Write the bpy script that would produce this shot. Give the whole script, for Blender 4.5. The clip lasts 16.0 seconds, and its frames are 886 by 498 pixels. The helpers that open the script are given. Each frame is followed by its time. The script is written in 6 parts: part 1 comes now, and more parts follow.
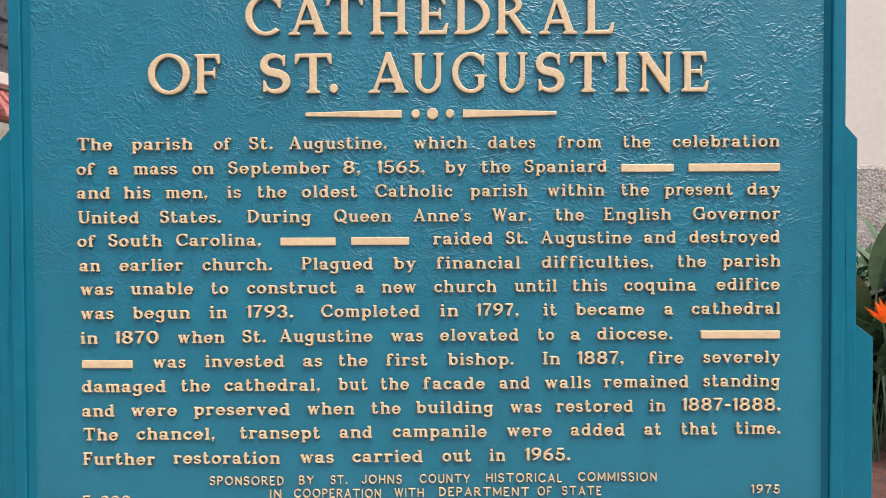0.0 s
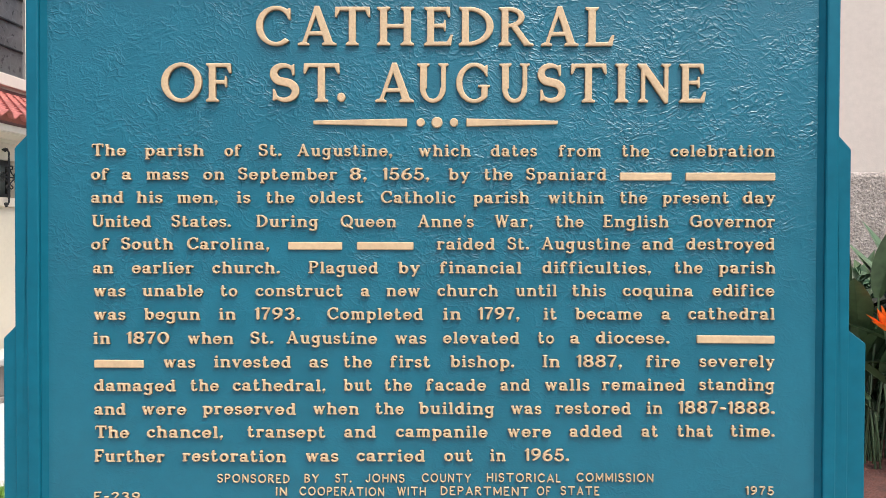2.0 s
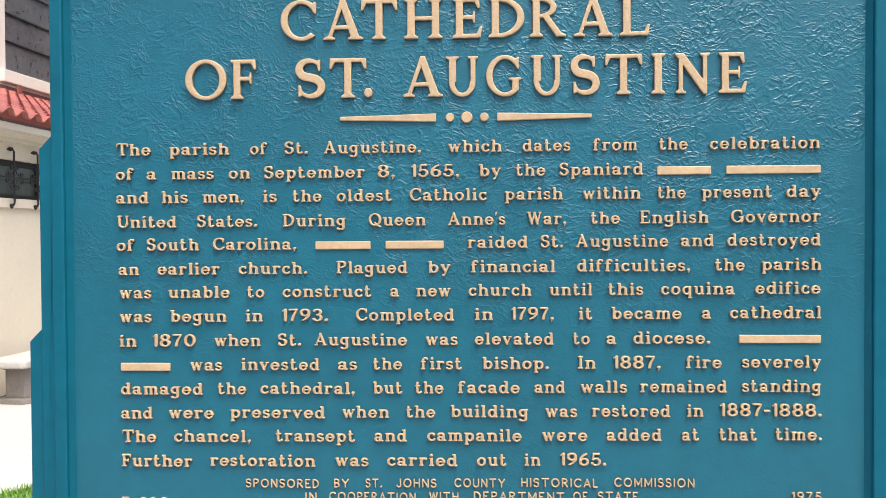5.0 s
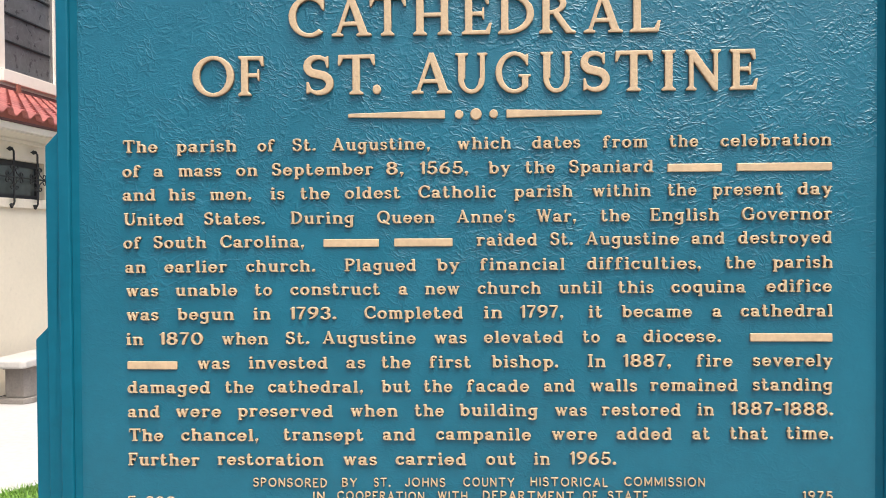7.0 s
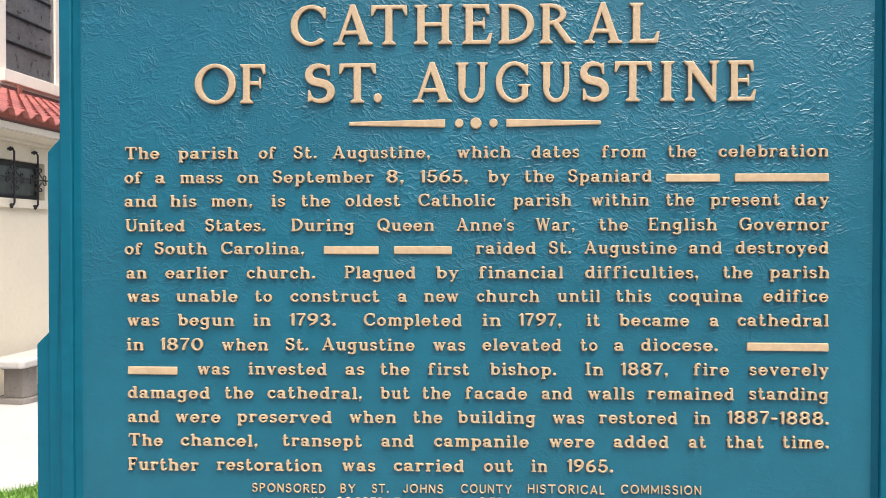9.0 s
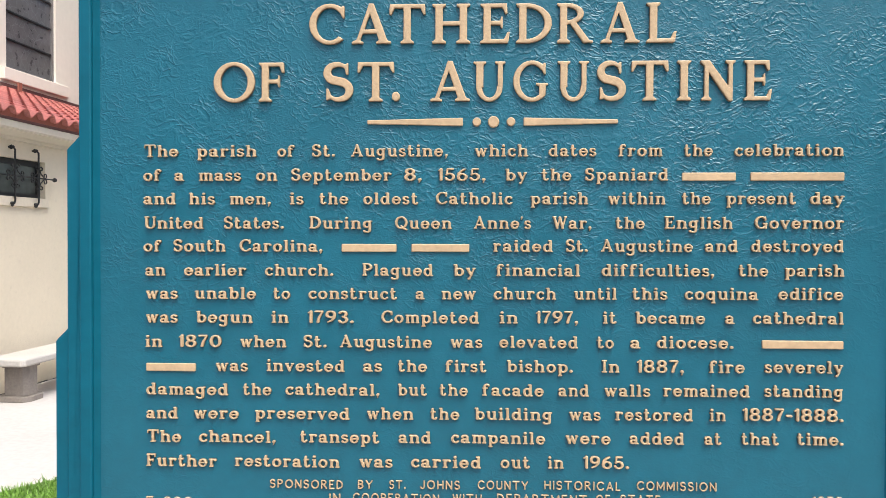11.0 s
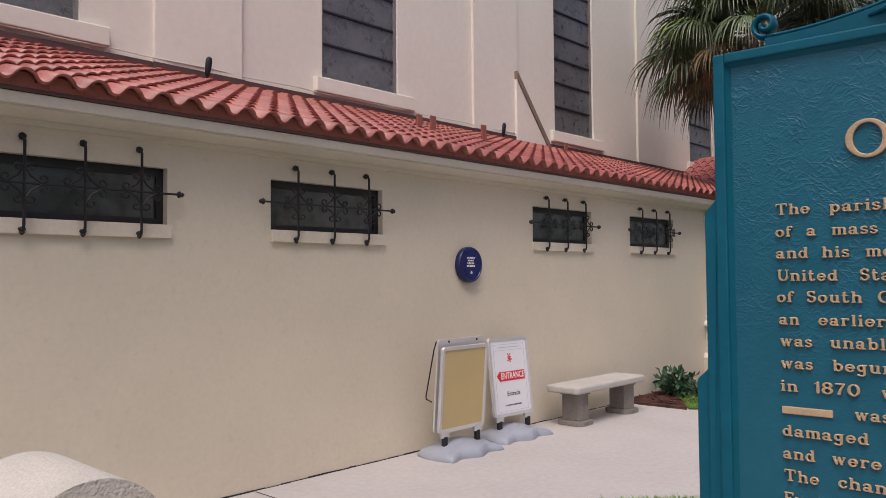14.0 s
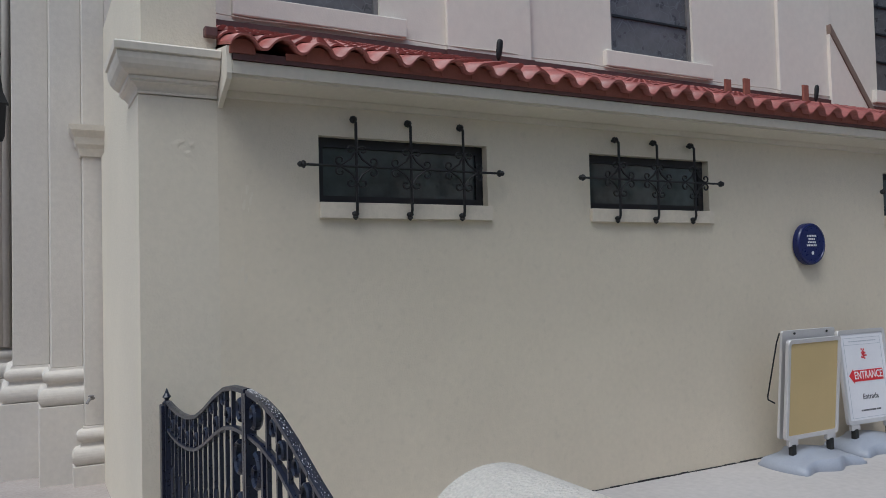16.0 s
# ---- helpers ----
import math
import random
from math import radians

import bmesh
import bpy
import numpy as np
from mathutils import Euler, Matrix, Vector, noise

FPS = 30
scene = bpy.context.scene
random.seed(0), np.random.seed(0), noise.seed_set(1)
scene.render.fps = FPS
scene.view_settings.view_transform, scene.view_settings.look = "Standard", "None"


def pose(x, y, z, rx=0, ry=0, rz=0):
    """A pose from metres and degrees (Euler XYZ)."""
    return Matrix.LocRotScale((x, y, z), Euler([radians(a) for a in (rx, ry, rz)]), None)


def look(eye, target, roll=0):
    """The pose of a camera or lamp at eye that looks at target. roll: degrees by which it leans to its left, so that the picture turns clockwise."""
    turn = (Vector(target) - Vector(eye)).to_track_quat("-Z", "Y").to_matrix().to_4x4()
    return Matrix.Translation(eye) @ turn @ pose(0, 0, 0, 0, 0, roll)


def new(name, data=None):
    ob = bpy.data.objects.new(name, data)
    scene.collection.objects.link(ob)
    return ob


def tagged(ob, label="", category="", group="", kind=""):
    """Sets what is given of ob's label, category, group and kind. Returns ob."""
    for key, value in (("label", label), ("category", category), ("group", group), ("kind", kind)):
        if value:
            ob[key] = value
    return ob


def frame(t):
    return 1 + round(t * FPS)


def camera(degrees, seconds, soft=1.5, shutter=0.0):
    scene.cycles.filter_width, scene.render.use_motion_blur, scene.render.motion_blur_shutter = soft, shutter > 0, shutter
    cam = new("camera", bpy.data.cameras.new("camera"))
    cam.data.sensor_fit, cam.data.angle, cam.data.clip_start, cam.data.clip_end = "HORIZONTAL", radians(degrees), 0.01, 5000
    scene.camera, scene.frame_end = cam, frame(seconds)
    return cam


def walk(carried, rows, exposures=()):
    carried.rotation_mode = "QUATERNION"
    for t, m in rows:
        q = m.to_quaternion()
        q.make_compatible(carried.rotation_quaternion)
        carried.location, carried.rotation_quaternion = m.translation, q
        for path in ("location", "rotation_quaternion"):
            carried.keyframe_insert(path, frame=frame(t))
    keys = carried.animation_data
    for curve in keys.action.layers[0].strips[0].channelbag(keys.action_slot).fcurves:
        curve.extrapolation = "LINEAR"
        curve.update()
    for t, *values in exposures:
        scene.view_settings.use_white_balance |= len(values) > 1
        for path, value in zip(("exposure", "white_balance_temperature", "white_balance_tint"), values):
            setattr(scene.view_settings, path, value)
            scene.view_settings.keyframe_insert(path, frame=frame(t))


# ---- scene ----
cam = camera(59.5, 16.0, 0.8)
PATH = [
    (0, (0.074, -0.037, 1.533), (-0.07, 1.957, 1.491), -0.2),
    (0.5, (0.075, -0.053, 1.537), (-0.071, 1.941, 1.493), -0.2),
    (1, (0.082, -0.062, 1.541), (-0.071, 1.932, 1.498), -0.2),
    (1.5, (0.083, -0.066, 1.533), (-0.074, 1.928, 1.506), 0.0),
    (2, (0.076, -0.062, 1.534), (-0.077, 1.932, 1.504), 0.2),
    (2.5, (0.075, -0.052, 1.533), (-0.079, 1.942, 1.503), 0.3),
    (3, (0.069, -0.039, 1.533), (-0.086, 1.955, 1.499), 0.4),
    (3.5, (0.066, -0.031, 1.533), (-0.099, 1.962, 1.5), 0.1),
    (4, (0.082, -0.032, 1.534), (-0.135, 1.956, 1.497), -0.1),
    (4.5, (0.074, -0.037, 1.534), (-0.14, 1.951, 1.5), -0.3),
    (7, (0.053, -0.032, 1.531), (-0.158, 1.956, 1.497), -0.3),
    (7.5, (0.052, -0.036, 1.531), (-0.159, 1.953, 1.497), -0.3),
    (8, (0.052, -0.038, 1.535), (-0.159, 1.951, 1.504), -0.2),
    (8.5, (0.054, -0.038, 1.538), (-0.158, 1.95, 1.51), -0.0),
    (11, (0.032, -0.046, 1.536), (-0.174, 1.943, 1.506), 0.2),
    (11.5, (0.02, -0.061, 1.541), (-0.286, 1.915, 1.514), -0.5),
    (12, (0.057, -0.084, 1.534), (-0.477, 1.844, 1.52), -2.2),
    (12.5, (0.094, -0.086, 1.535), (-0.793, 1.706, 1.539), -2.3),
    (13, (0.073, -0.107, 1.543), (-1.103, 1.51, 1.563), -2.5),
    (13.5, (0.023, -0.15, 1.555), (-1.265, 1.378, 1.614), -2.1),
    (13.8, (-0.018, -0.178, 1.558), (-1.343, 1.318, 1.632), -1.8),
    (14, (-0.05, -0.196, 1.554), (-1.413, 1.266, 1.627), -0.5),
    (14.5, (-0.17, -0.25, 1.549), (-1.627, 1.118, 1.624), 0.2),
    (15, (-0.326, -0.287, 1.523), (-1.928, 0.908, 1.593), 0.0),
    (15.5, (-0.541, -0.24, 1.509), (-2.279, 0.747, 1.577), -1.3),
    (16, (-0.771, -0.239, 1.492), (-2.532, 0.708, 1.559), -1.4),
]
EXPOSURES = [(0, 1.27, 6400, 7), (8.5, 1.26, 6400, 7), (11, 1.20, 6400, 7), (11.5, 0.80, 6500, 10), (12, 0.45, 6550, 14), (12.5, 0.53, 6650, 17), (13.2, 0.40, 6700, 18), (13.8, 0.22, 6600, 17), (14.5, 0.12, 6300, 11), (15.0, 0.12, 5950, 6), (15.6, 0.06, 5750, 5), (16, -0.15, 5650, 4)]
walk(cam, [(t, look(eye, target, roll)) for t, eye, target, roll in PATH], EXPOSURES)

# ---- light: overcast sky, broad soft sun from the open street side ----
world = bpy.data.worlds.new("overcast_sky")
scene.world = world
world.use_nodes = True
wn = world.node_tree.nodes
sky = wn.new("ShaderNodeTexSky")
sky.sky_type, sky.sun_disc = "NISHITA", False
sky.sun_elevation, sky.sun_rotation = radians(60), radians(150)
sky.air_density, sky.dust_density, sky.ozone_density = 1.0, 4.0, 1.0
wn["Background"].inputs["Strength"].default_value = 0.12
world.node_tree.links.new(sky.outputs["Color"], wn["Background"].inputs["Color"])
sun_data = bpy.data.lights.new("sun", "SUN")
sun_data.energy, sun_data.angle, sun_data.color = 1.8, radians(30), (1.0, 0.96, 0.9)
sun = new("sun", sun_data)
sun.matrix_world = look((0, 0, 0), (-0.32, 0.46, -1.1))

# ---- materials ----
def material(name, color, rough=0.6, metal=0.0, var=0.12, scale=3.0, fine=45.0, bump=0.25, bscale=90.0, dist=0.003, tint=None, rnd=0.0, coat=0.0):
    m = bpy.data.materials.new(name)
    m.use_nodes = True
    nt = m.node_tree
    n, link = nt.nodes, nt.links.new
    bsdf = n["Principled BSDF"]
    co = n.new("ShaderNodeTexCoord")
    broad, grain = n.new("ShaderNodeTexNoise"), n.new("ShaderNodeTexNoise")
    for tex, s, d in ((broad, scale, 6), (grain, fine, 8)):
        tex.inputs["Scale"].default_value, tex.inputs["Detail"].default_value = s, d
        link(co.outputs["Object"], tex.inputs["Vector"])
    dark = [c * (1 - var * 1.6) for c in color]
    light = [min(1, c * (1 + var)) for c in color]
    ramp = n.new("ShaderNodeValToRGB")
    ramp.color_ramp.elements[0].position, ramp.color_ramp.elements[1].position = 0.3, 0.72
    ramp.color_ramp.elements[0].color, ramp.color_ramp.elements[1].color = (*dark, 1), (*light, 1)
    if tint:
        mid = ramp.color_ramp.elements.new(0.5)
        mid.color = (*tint, 1)
    add = n.new("ShaderNodeMath")
    add.operation = "MULTIPLY_ADD"
    add.inputs[1].default_value, add.inputs[2].default_value = 0.45, 0.0
    mix = n.new("ShaderNodeMath")
    mix.operation = "MULTIPLY_ADD"
    mix.inputs[1].default_value = 0.55
    link(grain.outputs["Fac"], add.inputs[0])
    link(broad.outputs["Fac"], mix.inputs[0])
    link(add.outputs[0], mix.inputs[2])
    link(mix.outputs[0], ramp.inputs["Fac"])
    out = ramp.outputs["Color"]
    if rnd:
        info, hsv = n.new("ShaderNodeObjectInfo"), n.new("ShaderNodeHueSaturation")
        mr = n.new("ShaderNodeMapRange")
        mr.inputs["To Min"].default_value, mr.inputs["To Max"].default_value = 1 - rnd, 1 + rnd
        link(info.outputs["Random"], mr.inputs["Value"])
        link(mr.outputs["Result"], hsv.inputs["Value"])
        link(out, hsv.inputs["Color"])
        out = hsv.outputs["Color"]
    link(out, bsdf.inputs["Base Color"])
    rr = n.new("ShaderNodeMapRange")
    rr.inputs["To Min"].default_value, rr.inputs["To Max"].default_value = max(0.03, rough - 0.1), min(1, rough + 0.1)
    link(grain.outputs["Fac"], rr.inputs["Value"])
    link(rr.outputs["Result"], bsdf.inputs["Roughness"])
    bsdf.inputs["Metallic"].default_value = metal
    bsdf.inputs["Coat Weight"].default_value = coat
    if bump:
        relief, b = n.new("ShaderNodeTexNoise"), n.new("ShaderNodeBump")
        relief.inputs["Scale"].default_value, relief.inputs["Detail"].default_value = bscale, 6
        link(co.outputs["Object"], relief.inputs["Vector"])
        b.inputs["Strength"].default_value, b.inputs["Distance"].default_value = bump, dist
        link(relief.outputs["Fac"], b.inputs["Height"])
        link(b.outputs["Normal"], bsdf.inputs["Normal"])
    return m


def leather_paint(name, color, creases):
    """Teal enamel over a cast, leather-grained plate: thin broken folds between smooth cells."""
    m = material(name, color, 0.36, 0.0, 0.10, 5.0, 60.0, 0.0)
    nt = m.node_tree
    n, link = nt.nodes, nt.links.new
    co, mp = n.new("ShaderNodeTexCoord"), n.new("ShaderNodeMapping")
    mp.inputs["Scale"].default_value = (1.0, 1.0, 1.7)
    link(co.outputs["Object"], mp.inputs["Vector"])
    wob, shift, place = n.new("ShaderNodeTexNoise"), n.new("ShaderNodeVectorMath"), n.new("ShaderNodeVectorMath")
    wob.inputs["Scale"].default_value, wob.inputs["Detail"].default_value = 46.0, 4.0
    link(co.outputs["Object"], wob.inputs["Vector"])
    shift.operation, place.operation = "SCALE", "ADD"
    shift.inputs["Scale"].default_value = 0.020
    link(wob.outputs["Color"], shift.inputs[0])
    link(co.outputs["Object"], place.inputs[0])
    link(shift.outputs["Vector"], place.inputs[1])
    total = None
    for lean, scale, weight, width in ((24, 62.0, 1.0, 0.20), (-34, 88.0, 0.8, 0.22), (8, 160.0, 0.3, 0.24)):
        turn, stretch = n.new("ShaderNodeMapping"), n.new("ShaderNodeMapping")
        turn.inputs["Rotation"].default_value = (0, radians(lean), 0)
        turn.inputs["Location"].default_value = (lean * 0.37, 0, lean * 0.11)
        stretch.inputs["Scale"].default_value = (1.0, 1.0, 1.9)
        link(place.outputs["Vector"], turn.inputs["Vector"])
        link(turn.outputs["Vector"], stretch.inputs["Vector"])
        cell, fold = n.new("ShaderNodeTexVoronoi"), n.new("ShaderNodeMapRange")
        cell.feature = "DISTANCE_TO_EDGE"
        cell.inputs["Scale"].default_value = scale
        link(stretch.outputs["Vector"], cell.inputs["Vector"])
        fold.interpolation_type = "SMOOTHSTEP"
        fold.inputs["From Max"].default_value, fold.inputs["To Min"].default_value, fold.inputs["To Max"].default_value = width, weight, 0.0
        link(cell.outputs["Distance"], fold.inputs["Value"])
        broken, gate, cut = n.new("ShaderNodeTexNoise"), n.new("ShaderNodeMapRange"), n.new("ShaderNodeMath")
        broken.inputs["Scale"].default_value = 24.0 + lean * 0.1
        link(turn.outputs["Vector"], broken.inputs["Vector"])
        gate.inputs["From Min"].default_value, gate.inputs["From Max"].default_value = 0.42, 0.60
        link(broken.outputs["Fac"], gate.inputs["Value"])
        cut.operation = "MULTIPLY"
        link(fold.outputs["Result"], cut.inputs[0])
        link(gate.outputs["Result"], cut.inputs[1])
        if total is None:
            total = cut.outputs[0]
        else:
            plus = n.new("ShaderNodeMath")
            link(total, plus.inputs[0])
            link(cut.outputs[0], plus.inputs[1])
            total = plus.outputs[0]
    patch = n.new("ShaderNodeTexNoise")
    patch.inputs["Scale"].default_value = 7.0
    link(co.outputs["Object"], patch.inputs["Vector"])
    pr = n.new("ShaderNodeMapRange")
    pr.inputs["From Min"].default_value, pr.inputs["From Max"].default_value, pr.inputs["To Min"].default_value = 0.36, 0.60, 0.45
    link(patch.outputs["Fac"], pr.inputs["Value"])
    mul = n.new("ShaderNodeMath")
    mul.operation = "MULTIPLY"
    link(total, mul.inputs[0])
    # the casting is smoother towards its foot
    up, worn, both = n.new("ShaderNodeSeparateXYZ"), n.new("ShaderNodeMapRange"), n.new("ShaderNodeMath")
    link(co.outputs["Object"], up.inputs["Vector"])
    worn.inputs["From Min"].default_value, worn.inputs["From Max"].default_value, worn.inputs["To Min"].default_value = 1.40, 1.66, 0.3
    link(up.outputs["Z"], worn.inputs["Value"])
    both.operation = "MULTIPLY"
    link(pr.outputs["Result"], both.inputs[0])
    link(worn.outputs["Result"], both.inputs[1])
    link(both.outputs[0], mul.inputs[1])
    fine = n.new("ShaderNodeTexNoise")
    fine.inputs["Scale"].default_value, fine.inputs["Detail"].default_value = 260.0, 4.0
    link(mp.outputs["Vector"], fine.inputs["Vector"])
    tot = n.new("ShaderNodeMath")
    tot.operation = "MULTIPLY_ADD"
    tot.inputs[1].default_value = 0.34
    link(fine.outputs["Fac"], tot.inputs[0])
    link(mul.outputs[0], tot.inputs[2])
    b = n.new("ShaderNodeBump")
    b.inputs["Strength"].default_value, b.inputs["Distance"].default_value = creases, 0.0011
    n["Principled BSDF"].inputs["Specular IOR Level"].default_value = 0.52
    link(tot.outputs[0], b.inputs["Height"])
    link(b.outputs["Normal"], n["Principled BSDF"].inputs["Normal"])
    return m


def glass_dark(name, color, rough, lead=0.0):
    """Old window glass before a dark room, with a faint leaded pattern."""
    m = material(name, color, rough, 0.0, 0.35, 1.5, 9.0, 0.3, 14.0, 0.004)
    nt = m.node_tree
    n, link = nt.nodes, nt.links.new
    bsdf = n["Principled BSDF"]
    bsdf.inputs["Specular IOR Level"].default_value = 0.6
    if lead:
        co, vor, ramp, mix = n.new("ShaderNodeTexCoord"), n.new("ShaderNodeTexVoronoi"), n.new("ShaderNodeValToRGB"), n.new("ShaderNodeMixRGB")
        vor.feature = "DISTANCE_TO_EDGE"
        vor.inputs["Scale"].default_value = lead
        link(co.outputs["Object"], vor.inputs["Vector"])
        ramp.color_ramp.elements[0].position, ramp.color_ramp.elements[1].position = 0.012, 0.03
        ramp.color_ramp.elements[0].color, ramp.color_ramp.elements[1].color = (1, 1, 1, 1), (0, 0, 0, 1)
        link(vor.outputs["Distance"], ramp.inputs["Fac"])
        old = bsdf.inputs["Base Color"].links[0].from_socket
        link(ramp.outputs["Color"], mix.inputs["Fac"])
        link(old, mix.inputs["Color1"])
        mix.inputs["Color2"].default_value = (0.16, 0.16, 0.17, 1)
        link(mix.outputs["Color"], bsdf.inputs["Base Color"])
    return m


def streaked(m, amount):
    """Broad damp patches and trowel bands across a rendered wall."""
    nt = m.node_tree
    n, link = nt.nodes, nt.links.new
    bsdf = n["Principled BSDF"]
    co, mp, tex, mr, hsv = n.new("ShaderNodeTexCoord"), n.new("ShaderNodeMapping"), n.new("ShaderNodeTexNoise"), n.new("ShaderNodeMapRange"), n.new("ShaderNodeHueSaturation")
    mp.inputs["Scale"].default_value = (0.5, 0.9, 1.3)
    tex.inputs["Scale"].default_value, tex.inputs["Detail"].default_value = 1.0, 7.0
    link(co.outputs["Object"], mp.inputs["Vector"])
    link(mp.outputs["Vector"], tex.inputs["Vector"])
    mr.inputs["From Min"].default_value, mr.inputs["From Max"].default_value = 0.3, 0.7
    mr.inputs["To Min"].default_value, mr.inputs["To Max"].default_value = 1 - amount, 1 + amount * 0.5
    link(tex.outputs["Fac"], mr.inputs["Value"])
    link(mr.outputs["Result"], hsv.inputs["Value"])
    link(bsdf.inputs["Base Color"].links[0].from_socket, hsv.inputs["Color"])
    spot, sm, dim = n.new("ShaderNodeTexNoise"), n.new("ShaderNodeMapRange"), n.new("ShaderNodeHueSaturation")
    spot.inputs["Scale"].default_value, spot.inputs["Detail"].default_value = 16.0, 4.0
    link(co.outputs["Object"], spot.inputs["Vector"])
    sm.inputs["From Min"].default_value, sm.inputs["From Max"].default_value, sm.inputs["To Min"].default_value, sm.inputs["To Max"].default_value = 0.60, 0.78, 1.0, 0.93
    link(spot.outputs["Fac"], sm.inputs["Value"])
    link(sm.outputs["Result"], dim.inputs["Value"])
    link(hsv.outputs["Color"], dim.inputs["Color"])
    link(dim.outputs["Color"], bsdf.inputs["Base Color"])
    return m


STUCCO = streaked(material("cream_stucco", (0.672, 0.592, 0.465), 0.85, 0, 0.045, 0.7, 26, 0.5, 95, 0.005), 0.05)
PIER_STUCCO = material("rough_pale_stucco", (0.672, 0.602, 0.485), 0.85, 0, 0.05, 1.2, 30, 0.5, 70, 0.006)
CORNICE = material("grey_cream_cornice_paint", (0.66, 0.60, 0.51), 0.7, 0, 0.08, 3, 40, 0.3, 70, 0.002)
STUCCO_UP = material("pale_stucco", (0.76, 0.70, 0.62), 0.85, 0, 0.05, 0.6, 10, 0.3, 50, 0.005)
TRIM = material("cream_painted_trim", (0.66, 0.60, 0.50), 0.7, 0, 0.06, 1.5, 30, 0.2, 90, 0.002)
SILL = material("sill_render", (0.66, 0.58, 0.47), 0.8, 0, 0.08, 4, 40, 0.25, 90, 0.003)
FACADE = material("facade_render", (0.585, 0.54, 0.485), 0.85, 0, 0.08, 1.2, 25, 0.3, 70, 0.004)
TILE = material("red_clay_tile", (0.39, 0.115, 0.095), 0.42, 0, 0.22, 4, 60, 0.3, 120, 0.003, rnd=0.18)
CLOSURE = material("terracotta_closure", (0.30, 0.10, 0.07), 0.7, 0, 0.15, 6, 60, 0.2, 120, 0.002)
FLASH = material("maroon_flashing", (0.13, 0.06, 0.055), 0.5, 0.2, 0.15, 3, 40, 0.1, 60, 0.002)
COPING = material("brown_coping", (0.24, 0.17, 0.135), 0.6, 0, 0.15, 4, 40, 0.2, 60, 0.002)
BLACK_FRAME = material("black_window_frame", (0.012, 0.012, 0.014), 0.5, 0, 0.2, 8, 60, 0.1, 80, 0.001)
IRON = material("black_wrought_iron", (0.007, 0.0065, 0.0075), 0.55, 0.0, 0.25, 10, 80, 0.3, 90, 0.001)
GATE_IRON = material("wet_black_gate_paint", (0.010, 0.013, 0.028), 0.3, 0.0, 0.3, 10, 80, 0.3, 120, 0.001)
GLASS = glass_dark("dark_window_glass", (0.080, 0.092, 0.088), 0.10)
LEADED = glass_dark("leaded_glass", (0.125, 0.12, 0.125), 0.3, 7.0)
GREY_FRAME = material("grey_metal_frame", (0.22, 0.21, 0.21), 0.5, 0.3, 0.15, 6, 50, 0.1, 60, 0.001)
TEAL = leather_paint("teal_leather_grain_enamel", (0.003, 0.102, 0.152), 0.62)
TEAL_SMOOTH = material("teal_enamel", (0.003, 0.093, 0.140), 0.4, 0, 0.12, 6, 60, 0.35, 110, 0.0006)
TEAL_SMOOTH.node_tree.nodes["Principled BSDF"].inputs["Specular IOR Level"].default_value = 0.2
GOLD = material("peach_gold_letter_paint", (0.48, 0.34, 0.20), 0.45, 0, 0.16, 14, 160, 0.3, 300, 0.0004)
# letter sides are a darker brown than the peach-gold faces
LETTER_SIDE = material("dark_brown_letter_edge", (0.20, 0.13, 0.075), 0.6, 0, 0.2, 20, 160, 0.2, 300, 0.0003)
CONCRETE = material("pale_concrete", (0.45, 0.42, 0.405), 0.85, 0, 0.11, 0.8, 20, 0.2, 90, 0.003)
ASPHALT = material("worn_asphalt", (0.085, 0.083, 0.082), 0.9, 0, 0.2, 1.5, 50, 0.5, 80, 0.005)
BRICKDUST = material("shell_pavement", (0.37, 0.325, 0.30), 0.9, 0, 0.15, 2, 40, 0.5, 60, 0.005)
STONE_CAP = material("coquina_cast_stone", (0.55, 0.51, 0.45), 0.9, 0, 0.2, 3, 170, 1.0, 150, 0.006)
BENCH = material("grey_cast_concrete", (0.24, 0.21, 0.185), 0.85, 0, 0.20, 5, 50, 0.6, 110, 0.003)
BENCH_TOP = material("pale_cast_concrete", (0.46, 0.43, 0.40), 0.8, 0, 0.10, 3, 50, 0.4, 110, 0.002)
GREY_PLASTIC = material("grey_base_plastic", (0.31, 0.33, 0.385), 0.4, 0, 0.06, 4, 60, 0.15, 160, 0.001)
ALUMINIUM = material("white_aluminium", (0.62, 0.60, 0.60), 0.35, 0.35, 0.05, 4, 60, 0.05, 100, 0.001)
CORKBOARD = material("blank_tan_panel", (0.56, 0.42, 0.20), 0.6, 0, 0.05, 3, 120, 0.15, 260, 0.001)
POSTER = material("white_poster", (0.74, 0.73, 0.76), 0.4, 0, 0.03, 3, 50, 0.05, 50, 0.001)
RED = material("red_print", (0.62, 0.02, 0.03), 0.4, 0, 0.05, 10, 80, 0)
INK = material("grey_print", (0.10, 0.10, 0.11), 0.5, 0, 0.05, 10, 80, 0)
PALE_INK = material("pale_print", (0.45, 0.47, 0.52), 0.5, 0, 0.05, 10, 80, 0)
WHITE_INK = material("white_print", (0.80, 0.78, 0.78), 0.5, 0, 0.04, 10, 80, 0)
BLUE = material("blue_plaque_enamel", (0.008, 0.014, 0.10), 0.3, 0, 0.15, 6, 60, 0.1, 60, 0.001)
RUBBER = material("black_rubber", (0.015, 0.015, 0.015), 0.6, 0, 0.2, 10, 60, 0.1, 60, 0.001)
LAWN = material("lawn_soil", (0.07, 0.14, 0.02), 0.9, 0, 0.3, 4, 50, 0.7, 60, 0.01)
GRASS = material("grass_blades", (0.16, 0.31, 0.04), 0.55, 0, 0.35, 2.5, 40, 0)
